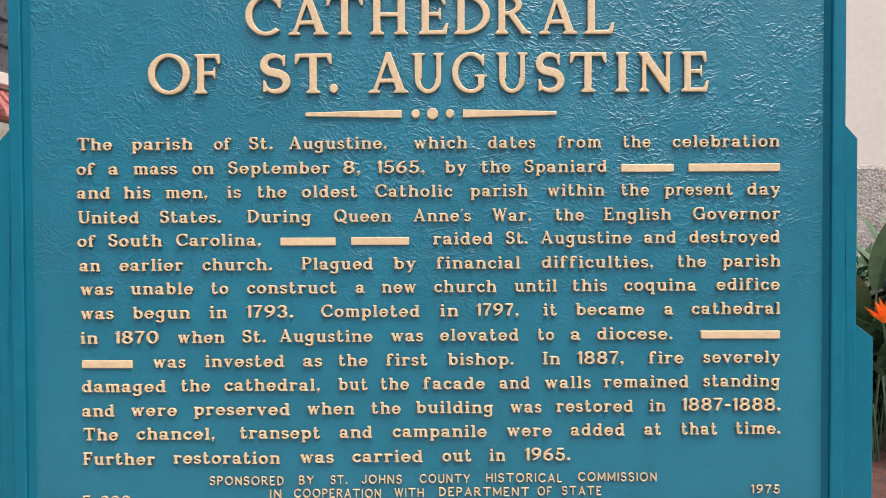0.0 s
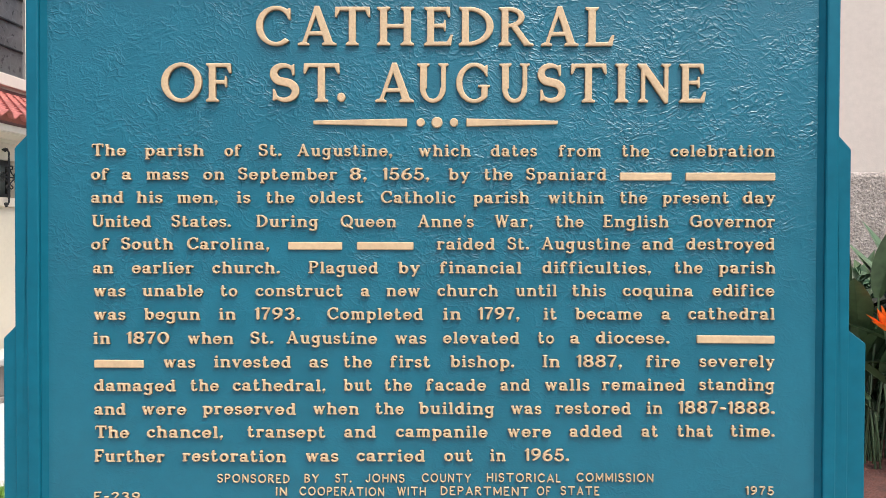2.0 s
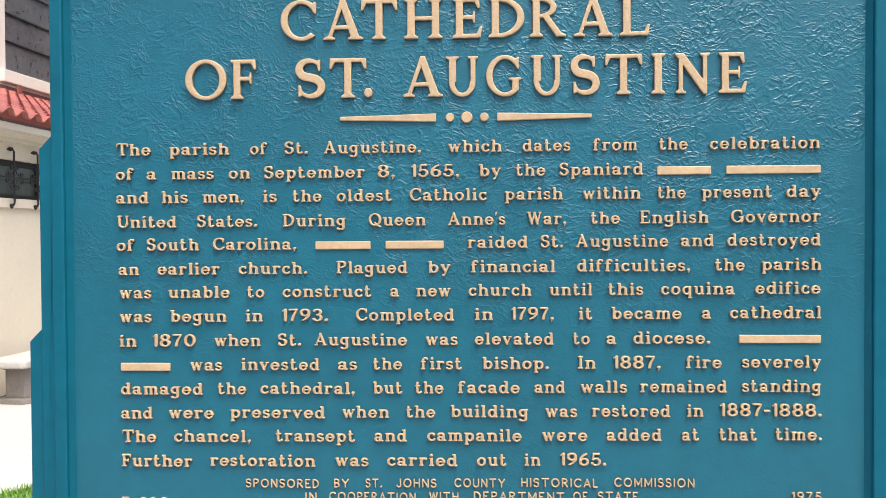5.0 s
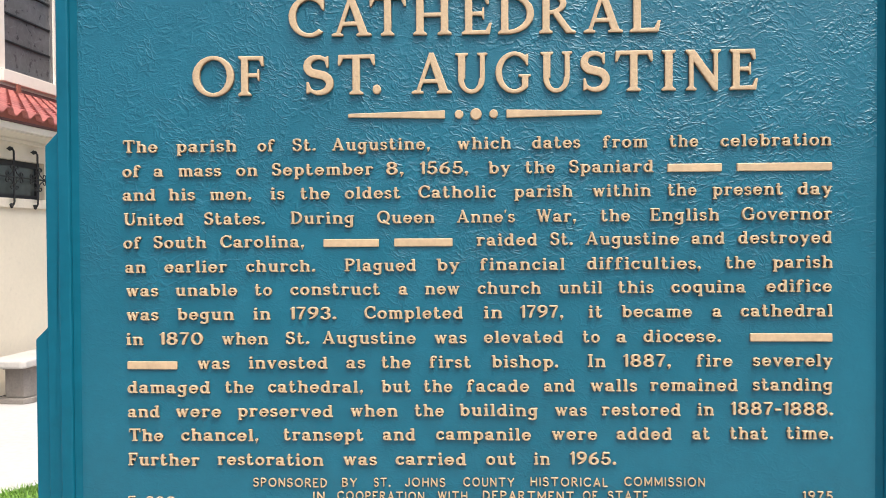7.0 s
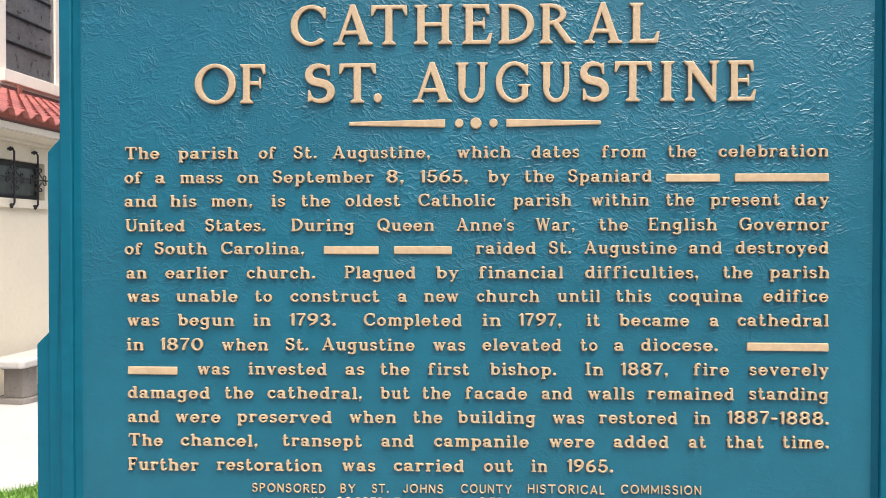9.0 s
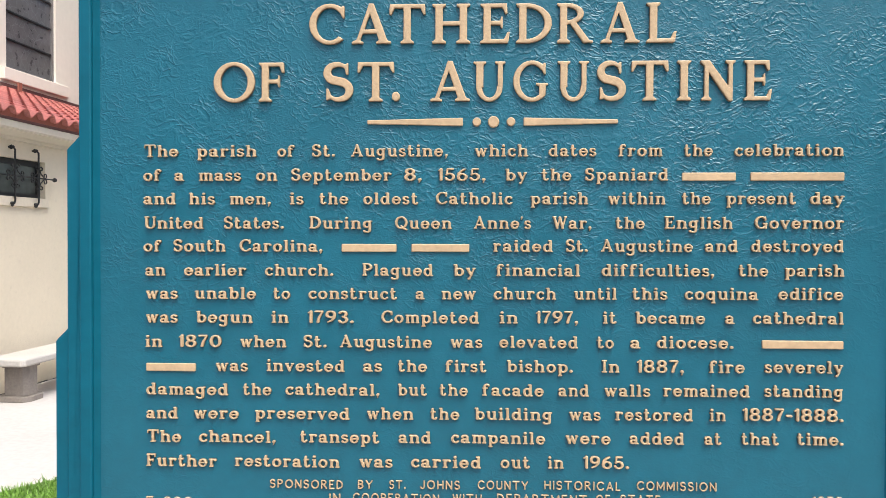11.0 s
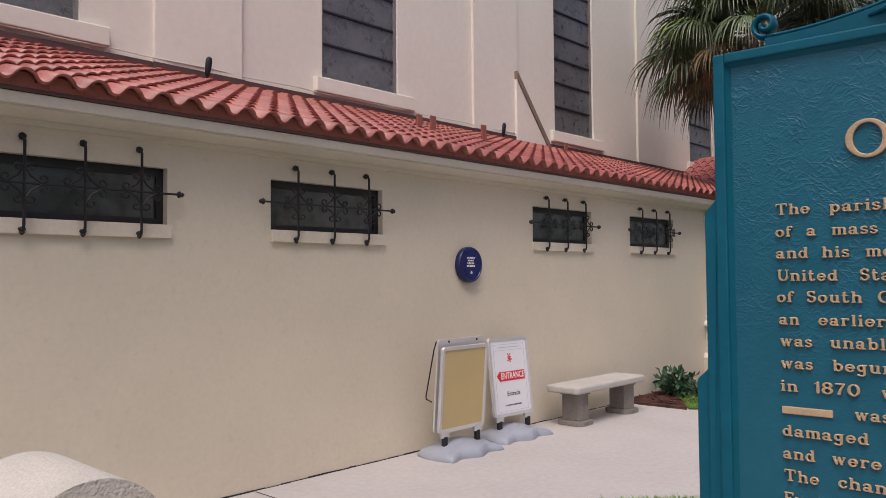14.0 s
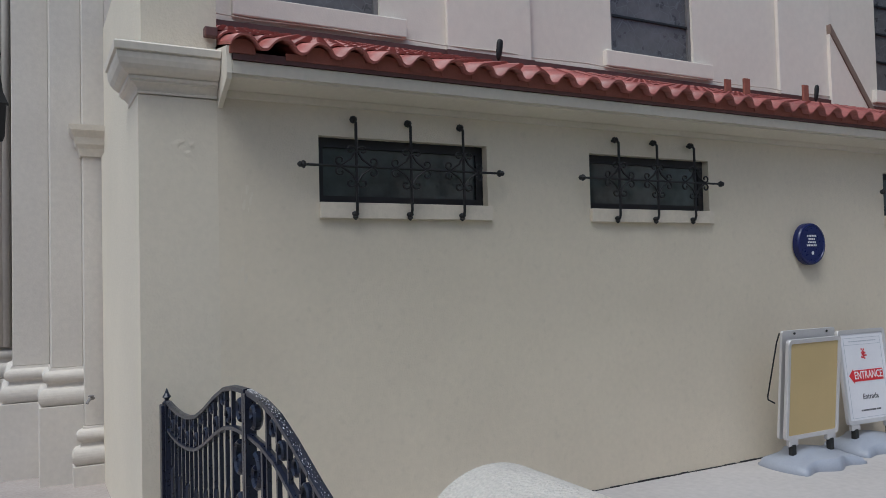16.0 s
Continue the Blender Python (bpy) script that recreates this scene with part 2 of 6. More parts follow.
MULCH = material("red_brown_mulch", (0.10, 0.035, 0.025), 0.95, 0, 0.5, 9, 60, 1.0, 70, 0.02)
BARK = material("palm_bark", (0.27, 0.24, 0.215), 0.95, 0, 0.3, 4, 30, 0.8, 40, 0.01)
BOOT = material("palm_boot", (0.47, 0.43, 0.39), 0.9, 0, 0.3, 8, 40, 0.6, 60, 0.005, rnd=0.3)
PALM = material("palm_leaf", (0.095, 0.13, 0.068), 0.40, 0, 0.35, 2, 25, 0, rnd=0.3)
PALM_DEAD = material("dry_palm_leaf", (0.20, 0.135, 0.07), 0.8, 0, 0.3, 3, 25, 0, rnd=0.3)
PALM_YOUNG = material("young_palm_leaf", (0.15, 0.25, 0.03), 0.5, 0, 0.25, 3, 25, 0)
SHRUB = material("shrub_leaf", (0.04, 0.095, 0.045), 0.4, 0, 0.4, 5, 30, 0)
PETAL = material("pale_petal", (0.70, 0.60, 0.58), 0.6, 0, 0.1, 8, 30, 0)
PADDLE = material("paddle_leaf", (0.06, 0.10, 0.045), 0.35, 0, 0.35, 3, 25, 0.1, 30, 0.003)
ORANGE = material("orange_petal", (0.85, 0.16, 0.012), 0.45, 0, 0.15, 8, 40, 0)
OAK = material("oak_leaf", (0.055, 0.075, 0.02), 0.55, 0, 0.45, 1.5, 20, 0)
GARDEN_RENDER = material("greyed_render", (0.46, 0.40, 0.36), 0.85, 0, 0.08, 0.6, 12, 0.3, 50, 0.005)
COQUINA = material("coquina_wall_stone", (0.34, 0.29, 0.26), 0.95, 0, 0.5, 7, 40, 1.0, 45, 0.02)


# ---- mesh helpers ----
def mesh_object(name, bm, mat, smooth=False):
    me = bpy.data.meshes.new(name)
    bm.normal_update()
    bm.to_mesh(me)
    bm.free()
    if smooth:
        me.polygons.foreach_set("use_smooth", [True] * len(me.polygons))
    me.materials.append(mat)
    return new(name, me)


def part(name, bm, mat, parent, label="", smooth=False):
    ob = mesh_object(name, bm, mat, smooth)
    ob.parent = parent
    return tagged(ob, label)


def thing(name, m, label, category, group="", kind=""):
    ob = new(name)
    ob.empty_display_size = 0.1
    ob.matrix_world = m
    return tagged(ob, label, category, group, kind)


def solid(name, bm, mat, label, category, kind="structure", smooth=False, group=""):
    return tagged(mesh_object(name, bm, mat, smooth), label, category, group, kind)


def box(x0, x1, y0, y1, z0, z1, bm=None, bevel=0.0):
    b = bm or bmesh.new()
    made = bmesh.ops.create_cube(b, size=1.0, matrix=Matrix.Translation(((x0 + x1) / 2, (y0 + y1) / 2, (z0 + z1) / 2)) @ Matrix.Diagonal((x1 - x0, y1 - y0, z1 - z0, 1)))
    if bevel:
        edges = list({e for v in made["verts"] for e in v.link_edges})
        bmesh.ops.bevel(b, geom=edges, offset=bevel, segments=2, affect="EDGES", profile=0.5)
    return b


def prism(points, axis, a, b0, bm=None, bevel=0.0):
    """A polygon in the plane across axis, swept from a to b0. Points: (y, z) for x, (x, z) for y, (x, y) for z."""
    bm = bm or bmesh.new()
    put = {"x": lambda p, d: (d, p[0], p[1]), "y": lambda p, d: (p[0], d, p[1]), "z": lambda p, d: (p[0], p[1], d)}[axis]
    low = [bm.verts.new(put(p, a)) for p in points]
    high = [bm.verts.new(put(p, b0)) for p in points]
    k = len(points)
    faces = [bm.faces.new(low), bm.faces.new(high[::-1])]
    for i in range(k):
        faces.append(bm.faces.new((low[i], high[i], high[(i + 1) % k], low[(i + 1) % k])))
    bmesh.ops.recalc_face_normals(bm, faces=faces)
    if bevel:
        edges = list({e for f in faces for e in f.edges})
        bmesh.ops.bevel(bm, geom=edges, offset=bevel, segments=2, affect="EDGES", profile=0.5)
    return bm


def lathe(profile, seg=20, bm=None, m=None):
    """Turn a list of (radius, z) round the z axis."""
    bm = bm or bmesh.new()
    m = m or Matrix()
    rings = []
    for r, z in profile:
        rings.append([bm.verts.new(m @ Vector((r * math.cos(2 * math.pi * i / seg), r * math.sin(2 * math.pi * i / seg), z))) for i in range(seg)])
    for a, b in zip(rings, rings[1:]):
        for i in range(seg):
            bm.faces.new((a[i], a[(i + 1) % seg], b[(i + 1) % seg], b[i]))
    bm.faces.new(rings[0][::-1])
    bm.faces.new(rings[-1])
    return bm


def tube(points, r, seg=6, bm=None, flat=1.0):
    """A rod along points; r a radius or one for each point; flat squeezes it along its second direction."""
    bm = bm or bmesh.new()
    pts = [Vector(p) for p in points]
    radii = r if isinstance(r, (list, tuple)) else [r] * len(pts)
    rings, side = [], None
    for i, p in enumerate(pts):
        d = (pts[min(i + 1, len(pts) - 1)] - pts[max(i - 1, 0)]).normalized()
        if side is None:
            side = d.cross(Vector((0, 1, 0)) if abs(d.y) < 0.9 else Vector((1, 0, 0))).normalized()
        side = (side - d * side.dot(d)).normalized()
        other = d.cross(side)
        rings.append([bm.verts.new(p + radii[i] * (math.cos(2 * math.pi * (k + 0.5) / seg) * side + flat * math.sin(2 * math.pi * (k + 0.5) / seg) * other)) for k in range(seg)])
    for a, b in zip(rings, rings[1:]):
        for k in range(seg):
            bm.faces.new((a[k], a[(k + 1) % seg], b[(k + 1) % seg], b[k]))
    bm.faces.new(rings[0][::-1])
    bm.faces.new(rings[-1])
    return bm


def raw(name, verts, faces, mat):
    me = bpy.data.meshes.new(name)
    me.from_pydata(verts, [], faces)
    me.update()
    me.materials.append(mat)
    return me


def moulding(profile, path, bm=None):
    """Sweep a moulding profile of (out, z) along a plan path of (x, y, outward x, outward y); the outward vectors carry the mitres."""
    bm = bm or bmesh.new()
    rows = [[bm.verts.new((x + o * nx, y + o * ny, z)) for o, z in profile] for x, y, nx, ny in path]
    faces = []
    for a, b in zip(rows, rows[1:]):
        for i in range(len(profile) - 1):
            faces.append(bm.faces.new((a[i], a[i + 1], b[i + 1], b[i])))
    faces.append(bm.faces.new(rows[0]))
    faces.append(bm.faces.new(rows[-1][::-1]))
    bmesh.ops.recalc_face_normals(bm, faces=faces)
    return bm

# ---- the ground ----
solid("ground", box(-400, 400, -400, 400, -0.6, -0.02), ASPHALT, "worn grey street ground that reaches into the distance", "ground")
solid("pavement", box(-4.985, 6.0, 0.62, 30.0, -0.3, 0.0), CONCRETE, "pale smooth concrete walkway along the church wall", "pavement")
solid("pavement_joint", box(-4.97, -3.5, 3.04, 3.052, 0.0, 0.0015), RUBBER, "narrow dark control joint across the walk", "joint")
solid("pavement_2", box(-14.0, 6.0, -6.0, 0.6, -0.3, -0.004), BRICKDUST, "pinkish shell concrete sidewalk before the church", "pavement")


def lawn_patch(name, outline, n, label, seed):
    solid(name, prism(outline, "z", -0.05, 0.02), LAWN, label + " soil", "lawn")
    rng = np.random.default_rng(seed)
    pts = np.array(outline)
    lo, hi = pts.min(0), pts.max(0)
    cand = lo + rng.random((n * 3, 2)) * (hi - lo)
    inside = np.zeros(len(cand), bool)
    for (xa, ya), (xb, yb) in zip(outline, outline[1:] + outline[:1]):
        cross = (ya > cand[:, 1]) != (yb > cand[:, 1])
        with np.errstate(divide="ignore", invalid="ignore"):
            xi = (xb - xa) * (cand[:, 1] - ya) / (yb - ya) + xa
        inside ^= cross & (cand[:, 0] < xi)
    p = cand[inside][:n]
    k = len(p)
    a, h, w = rng.random(k) * 2 * np.pi, 0.022 + 0.034 * rng.random(k), 0.0022 + 0.0022 * rng.random(k)
    lean = (rng.random((k, 2)) - 0.5) * 0.06
    base = np.c_[p, np.full(k, 0.015)]
    side = np.c_[np.cos(a) * w, np.sin(a) * w, np.zeros(k)]
    mid = base + np.c_[lean * 0.4, h * 0.6]
    tip = base + np.c_[lean * 1.3, h]
    v = np.stack([base - side, base + side, mid + side * 0.7, mid - side * 0.7, tip], 1).reshape(-1, 3)
    i = np.arange(k)[:, None] * 5
    faces = (i + np.array([0, 1, 2, 3])).tolist() + (i + np.array([3, 2, 4])).tolist()
    tagged(new(name + "_grass", raw("grass", v.tolist(), faces, GRASS)), label, "grass", kind="stuff")


lawn_patch("lawn", [(-3.62, 3.3), (-3.41, 3.66), (-2.9, 4.44), (-2.3, 5.1), (-1.2, 5.6), (-0.2, 5.6), (-0.2, 0.9), (-3.62, 0.9)], 70000, "bright green mown grass beside the concrete walk", 3)
lawn_patch("lawn_2", [(-4.55, 8.9), (-4.14, 8.34), (-3.75, 8.6), (-3.36, 9.05), (-2.6, 9.2), (-1.0, 9.3), (-1.0, 13.4), (-4.2, 13.4), (-4.1, 10.6)], 50000, "bright green lawn beside the planting bed", 4)
solid("mulch_bed", prism([(-4.98, 8.35), (-4.75, 8.28), (-4.14, 8.3), (-4.5, 8.9), (-4.05, 10.6), (-4.15, 13.4), (-3.0, 16), (-8, 16), (-8, 12.2), (-4.98, 12.2)], "z", -0.1, 0.03), MULCH, "red-brown wood chip planting bed at the wall foot", "flower bed")

# ---- plain unseen walls toward street and plaza, added to block low sky light ----
solid("sky_block_wall", box(20.0, 21.0, -30.0, 26.0, -0.3, 9.0), COQUINA, "plain unseen wall on the plaza side, added to block low sky light", "wall")
solid("sky_block_wall_2", box(-30.0, 20.0, -24.0, -23.0, -0.3, 4.2), COQUINA, "plain unseen wall on the street side, added to block low sky light", "wall")

# ---- the side aisle wall with its four small windows ----
WALL, Y0, Y1 = -4.99, 0.67, 11.10
OPEN = [(1.237, 2.365), (3.195, 4.34), (6.513, 7.67), (8.566, 9.74)]
Z_SILL, Z_HEAD, DEPTH = 1.925, 2.31, 0.34
wall = bmesh.new()
box(WALL - DEPTH, WALL, Y0, Y1, -0.3, 1.835, wall)
box(WALL - DEPTH, WALL, Y0, Y1, Z_HEAD, 2.60, wall)
edges_y = [Y0] + [v for o in OPEN for v in o] + [Y1]
for a, b in zip(edges_y[::2], edges_y[1::2]):
    box(WALL - DEPTH, WALL, a, b, 1.835, Z_HEAD, wall)
for a, b in OPEN:
    box(WALL - DEPTH, WALL - 0.16, a, b, 1.835, Z_SILL, wall)
solid("wall_side", wall, STUCCO, "cream stucco side wall of the church aisle", "wall")
gap, gap_rng = bmesh.new(), random.Random(31)
y = 0.3
while y < Y1:
    step = gap_rng.uniform(0.05, 0.22)
    box(WALL, WALL + gap_rng.uniform(0.003, 0.011), y, min(Y1, y + step), 0.0, gap_rng.uniform(0.003, 0.011), gap)
    y += step
solid("wall_foot_gap", gap, RUBBER, "dark open joint along the wall foot", "joint")


def side_window(k, a, b):
    w = thing("window_%d" % k, pose(0, 0, 0), "small dark window set deep in the cream wall", "window", "small aisle windows", "structure")
    x = WALL - 0.06
    fr = bmesh.new()
    for y0, y1, z0, z1 in ((a, b, Z_HEAD - 0.055, Z_HEAD), (a, b, Z_SILL, Z_SILL + 0.045), (a, a + 0.045, Z_SILL + 0.045, Z_HEAD - 0.055), (b - 0.05, b, Z_SILL + 0.045, Z_HEAD - 0.055)):
        box(x - 0.04, x, y0, y1, z0, z1, fr)
    part("window_frame", fr, BLACK_FRAME, w, "black metal frame")
    part("pane", box(x - 0.03, x - 0.022, a + 0.045, b - 0.05, Z_SILL + 0.045, Z_HEAD - 0.055), GLASS, w, "dark glass")
    part("window_sill", box(WALL - 0.16, WALL + 0.028, a - 0.004, b + 0.02, 1.832, Z_SILL, bevel=0.004), SILL, w, "cream rendered sill")


def scroll(cx, cz, r, start, sweep, turns_in=0.35, n=14):
    """A curl that winds inwards, in the plane across x."""
    return [(0.0, cx + (r * (1 - (1 - turns_in) * i / n)) * math.cos(start + sweep * i / n), cz + (r * (1 - (1 - turns_in) * i / n)) * math.sin(start + sweep * i / n)) for i in range(n + 1)]


def finial(bm, m):
    lathe([(0.009, 0.0), (0.02, 0.006), (0.024, 0.016), (0.014, 0.028), (0.018, 0.036), (0.004, 0.05)], 8, bm, m)


def window_grille(y, z, width):
    """Wrought-iron grille: three uprights bent to the wall, one crossbar, and a rosette of eight curls at each crossing."""
    g = thing("window_grille", pose(WALL + 0.07, y, z), "black wrought iron grille with curled rosettes over a small window", "window grille", "iron window grilles")
    h, s, e = 0.275, width / 2 + 0.09, width / 2 + 0.045
    cross = tube([(0, -s, 0), (0, e, 0)], 0.008)
    finial(cross, pose(0, -s, 0, 90, 0, 0))
    finial(cross, pose(0, e, 0, -90, 0, 0))
    part("crossbar", cross, IRON, g)
    for dy in (-width * 0.311, 0.0, width * 0.32):
        up = tube([(-0.07, dy, h + 0.005), (-0.02, dy, h + 0.005), (0, dy, h - 0.02), (0, dy, 0), (0, dy, -h + 0.03), (-0.01, dy, -h + 0.005), (-0.035, dy, -h - 0.01)], 0.0095)
        finial(up, pose(-0.055, dy, h + 0.005, 0, 90, 0))
        finial(up, pose(-0.03, dy, -h + 0.02, 180, 0, 0))
        part("upright", up, IRON, g)
        for sy in (-1, 1):
            for sz in (-1, 1):
                a = scroll(0.090, 0.034, 0.028, -math.pi * 0.5, math.pi * 1.75)
                b = scroll(0.032, 0.098, 0.028, math.pi * 1.0, -math.pi * 1.75)
                for line in (a, b, [(0, 0.006, 0.09), (0, 0.03, 0.045), (0, 0.085, 0.004)]):
                    part("curl", tube([(0.004, dy + sy * 1.13 * p[1], sz * 0.97 * p[2]) for p in line], 0.0062, 5), IRON, g)


for k, (a, b) in enumerate(OPEN):
    side_window(k + 1, a, b)
    window_grille((a + b) / 2 - 0.01, 2.128, b - a)

# ---- eaves ----
EAVE_END = 11.92
eave = bmesh.new()
box(-4.80, -4.765, 0.70, EAVE_END, 2.560, 2.628, eave, 0.003)
box(-4.812, -4.785, 0.70, EAVE_END, 2.546, 2.562, eave, 0.002)
prism([(-4.806, 2.552), (WALL, 2.512), (WALL, 2.545), (-4.806, 2.585)], "y", 0.70, EAVE_END, eave)
prism([(WALL, 2.478), (WALL + 0.022, 2.482), (WALL + 0.028, 2.516), (WALL, 2.512)], "y", 0.70, EAVE_END, eave)
solid("trim", eave, TRIM, "cream painted eave board and soffit", "eave")
end = bmesh.new()
prism([(WALL + 0.005, 2.42), (-4.77, 2.53), (-4.76, 2.56), (-4.765, 2.70), (WALL + 0.005, 2.74)], "y", 0.672, 0.698, end)
solid("trim_2", end, TRIM, "cracked cream board closing the eave end", "eave")
solid("trim_3", box(-4.80, -4.752, 0.702, EAVE_END, 2.630, 2.672), FLASH, "dark maroon metal drip edge under the tiles", "drip edge")

# ---- the lean-to roof deck; its tiles are laid at the end of the file ----
RX0, RZ0, RX1, RZ1 = -4.725, 2.682, -8.10, 3.82
solid("roof", prism([(RX0 - 0.06, RZ0 - 0.02), (RX1, RZ1 - 0.045), (RX1, RZ1 - 0.12), (RX0 - 0.06, RZ0 - 0.06)], "y", 0.70, 16.6), CLOSURE, "lean-to roof under red barrel tiles", "roof")
solid("trim_4", box(-8.10, -8.05, 0.62, 16.6, 3.75, 3.93), FLASH, "maroon flashing where roof meets wall", "flashing")

# ---- the high wall of the nave ----
NAVE = -8.10
HIGH = [(1.62, 3.02), (6.13, 7.52), (11.45, 12.76), (16.92, 18.2)]
nave = bmesh.new()
box(NAVE - 0.5, NAVE, 0.68, 26.0, 2.0, 4.19, nave)
ys = [0.68] + [v for o in HIGH for v in o] + [26.0]
for a, b in zip(ys[::2], ys[1::2]):
    box(NAVE - 0.5, NAVE, a, b, 4.19, 8.4, nave)
for a, b in HIGH:
    box(NAVE - 0.5, NAVE, a, b, 7.4, 8.4, nave)
box(NAVE - 0.5, NAVE, 0.68, 26.0, 8.4, 12.0, nave)
solid("wall_nave", nave, STUCCO_UP, "tall pale stucco wall of the nave above the roof", "wall")
for k, (a, b) in enumerate(((3.79, 4.89), (9.13, 10.28), (14.4, 15.5))):
    solid("pilaster", box(NAVE + 0.002, NAVE + 0.06, a, b, 3.6, 11.8, bevel=0.01), STUCCO_UP, "flat pale stucco pilaster on the nave wall", "pilaster", group="nave pilasters")
    solid("trim_%d" % (10 + k), box(NAVE + 0.062, NAVE + 0.09, a - 0.02, b + 0.02, 3.70, 3.925), FLASH, "maroon flashing round the foot of the pilaster", "flashing")


def high_window(k, a, b):
    w = thing("window_%d" % (k + 4), pose(0, 0, 0), "tall leaded church window with dark panes", "window", "nave windows", "structure")
    x, z0, z1 = NAVE - 0.06, 4.19, 7.4
    fr = bmesh.new()
    for y0, y1, c, d in ((a, a + 0.05, z0, z1), (b - 0.05, b, z0, z1), (a + 0.05, b - 0.05, z0, z0 + 0.04), (a + 0.05, b - 0.05, z1 - 0.05, z1)):
        box(x - 0.04, x + 0.02, y0, y1, c, d, fr)
    part("window_frame", fr, GREY_FRAME, w, "grey metal frame")
    z = z0 + 0.04
    rows = 7
    step = (z1 - 0.05 - z) / rows
    for i in range(rows):
        part("pane", box(x - 0.02, x - 0.01, a + 0.05, b - 0.05, z + 0.008, z + step - 0.008), LEADED, w, "grey leaded glass")
        if i:
            part("saddle_bar", box(x - 0.02, x + 0.012, a + 0.05, b - 0.05, z - 0.014, z + 0.014), BLACK_FRAME, w)
        z += step
    part("window_sill", box(NAVE - 0.3, NAVE + 0.075, a - 0.14, b + 0.28, 3.99, 4.188, bevel=0.012), STUCCO_UP, w, "pale stucco sill")


for k, (a, b) in enumerate(HIGH):
    high_window(k + 1, a, b)

# sloping buttress end with its brown coping
solid("buttress", prism([(10.19, 3.5), (10.19, 4.90), (11.06, 3.84), (11.06, 3.5)], "x", NAVE + 0.003, NAVE + 0.11), STUCCO_UP, "sloping stucco buttress end above the roof", "buttress")
solid("trim_5", prism([(10.19, 4.905), (10.19, 5.04), (11.17, 3.85), (11.06, 3.845)], "x", NAVE + 0.003, NAVE + 0.13), COPING, "brown sloping coping on the buttress", "coping")

# ---- the front pier of the aisle, with its cornice ----
PY0 = 0.27
pier = bmesh.new()
box(-7.2, WALL, PY0, 0.67, -0.3, 2.46, pier)
box(-7.2, WALL - 0.02, PY0 + 0.02, 0.67, 2.46, 2.76, pier)
box(-7.2, WALL - 0.02, PY0 + 0.02, 0.675, 2.76, 3.45, pier)
solid("wall_front_pier", pier, PIER_STUCCO, "cream stucco front pier at the aisle corner", "wall")
PROFILE = [(0.0, 2.466), (0.014, 2.468), (0.016, 2.480), (0.010, 2.484), (0.020, 2.500), (0.036, 2.514), (0.050, 2.520), (0.050, 2.528), (0.058, 2.530), (0.060, 2.546), (0.054, 2.549), (0.072, 2.556), (0.092, 2.572), (0.107, 2.594), (0.116, 2.620), (0.120, 2.648), (0.114, 2.654), (0.130, 2.660), (0.134, 2.694), (0.122, 2.704), (0.0, 2.716)]
solid("cornice", moulding(PROFILE, [(WALL - 0.01, 0.668, 1, 0), (WALL - 0.01, PY0 + 0.01, 1, -1), (-5.40, PY0 + 0.01, 0, -1)]), CORNICE, "cream moulded cornice round the pier head", "cornice")

solid("trim_7", box(WALL - 0.02, WALL + 0.035, 0.605, 0.672, 2.80, 2.85, bevel=0.005), FLASH, "stub of maroon flashing beside the first tiles", "flashing")

# ---- the church front beyond the pier: stepped pilasters on bases ----
def pilaster(x0, x1, y0, y1, top, base_z, label):
    p = thing("front_pilaster", pose(0, 0, 0), label, "pilaster", "front pilasters", "structure")
    part("shaft", box(x0, x1, y0, y1, base_z, top, bevel=0.006), FACADE, p)
    pl = 0.06
    prof = [(0.0, base_z - 0.285), (0.05, base_z - 0.285)]
    prof += [(0.045 + 0.045 * math.cos(radians(a)), base_z - 0.215 + 0.068 * math.sin(radians(a))) for a in range(-80, 81, 16)]
    prof += [(0.030, base_z - 0.142), (0.022, base_z - 0.125), (0.030, base_z - 0.108)]
    prof += [(0.030 + 0.030 * math.cos(radians(a)), base_z - 0.066 + 0.040 * math.sin(radians(a))) for a in range(-80, 81, 20)]
    prof += [(0.014, base_z - 0.018), (0.010, base_z), (0.0, base_z)]
    part("base_moulding", moulding(prof, [(x1, y1, 1, 0), (x1, y0, 1, -1), (x0, y0, 0, -1)]), FACADE, p, smooth=False)
    part("plinth", box(x0, x1 + 0.085, y0 - 0.085, y1, -0.05, base_z - 0.28, bevel=0.006), FACADE, p)
    return p


solid("wall_front", box(-30, -7.7, 0.27, 0.67, -0.3, 12), FACADE, "pale stucco church front", "wall")
solid("wall_front_2", box(-7.7, -7.2, 0.30, 0.67, -0.3, 4.3), FACADE, "pale stucco church front beside the pier", "wall")
pa = pilaster(-7.6, -7.235, 0.14, 0.30, 2.50, 0.42, "short stucco pilaster with rounded base at the church front")
part("capital", moulding([(0.0, 2.46), (0.015, 2.46), (0.03, 2.52), (0.05, 2.55), (0.055, 2.60), (0.09, 2.65), (0.095, 2.69), (0.0, 2.70)], [(-7.235, 0.30, 1, 0), (-7.235, 0.14, 1, -1), (-7.6, 0.14, 0, -1)]), CORNICE, pa, "moulded capital")
part("upper_shaft", box(-7.6, -7.25, 0.1405, 0.30, 2.70, 7.5, bevel=0.006), FACADE, pa)
pilaster(-7.9, -7.36, -0.08, 0.14, 7.5, 0.86, "tall stucco pilaster with rounded base at the church front")
pilaster(-8.5, -7.72, -0.34, -0.08, 7.5, 0.86, "tall stucco pilaster stepping forward at the church front")
pilaster(-9.8, -8.75, -0.66, -0.34, 7.5, 0.95, "tall stucco pilaster beside the church door")
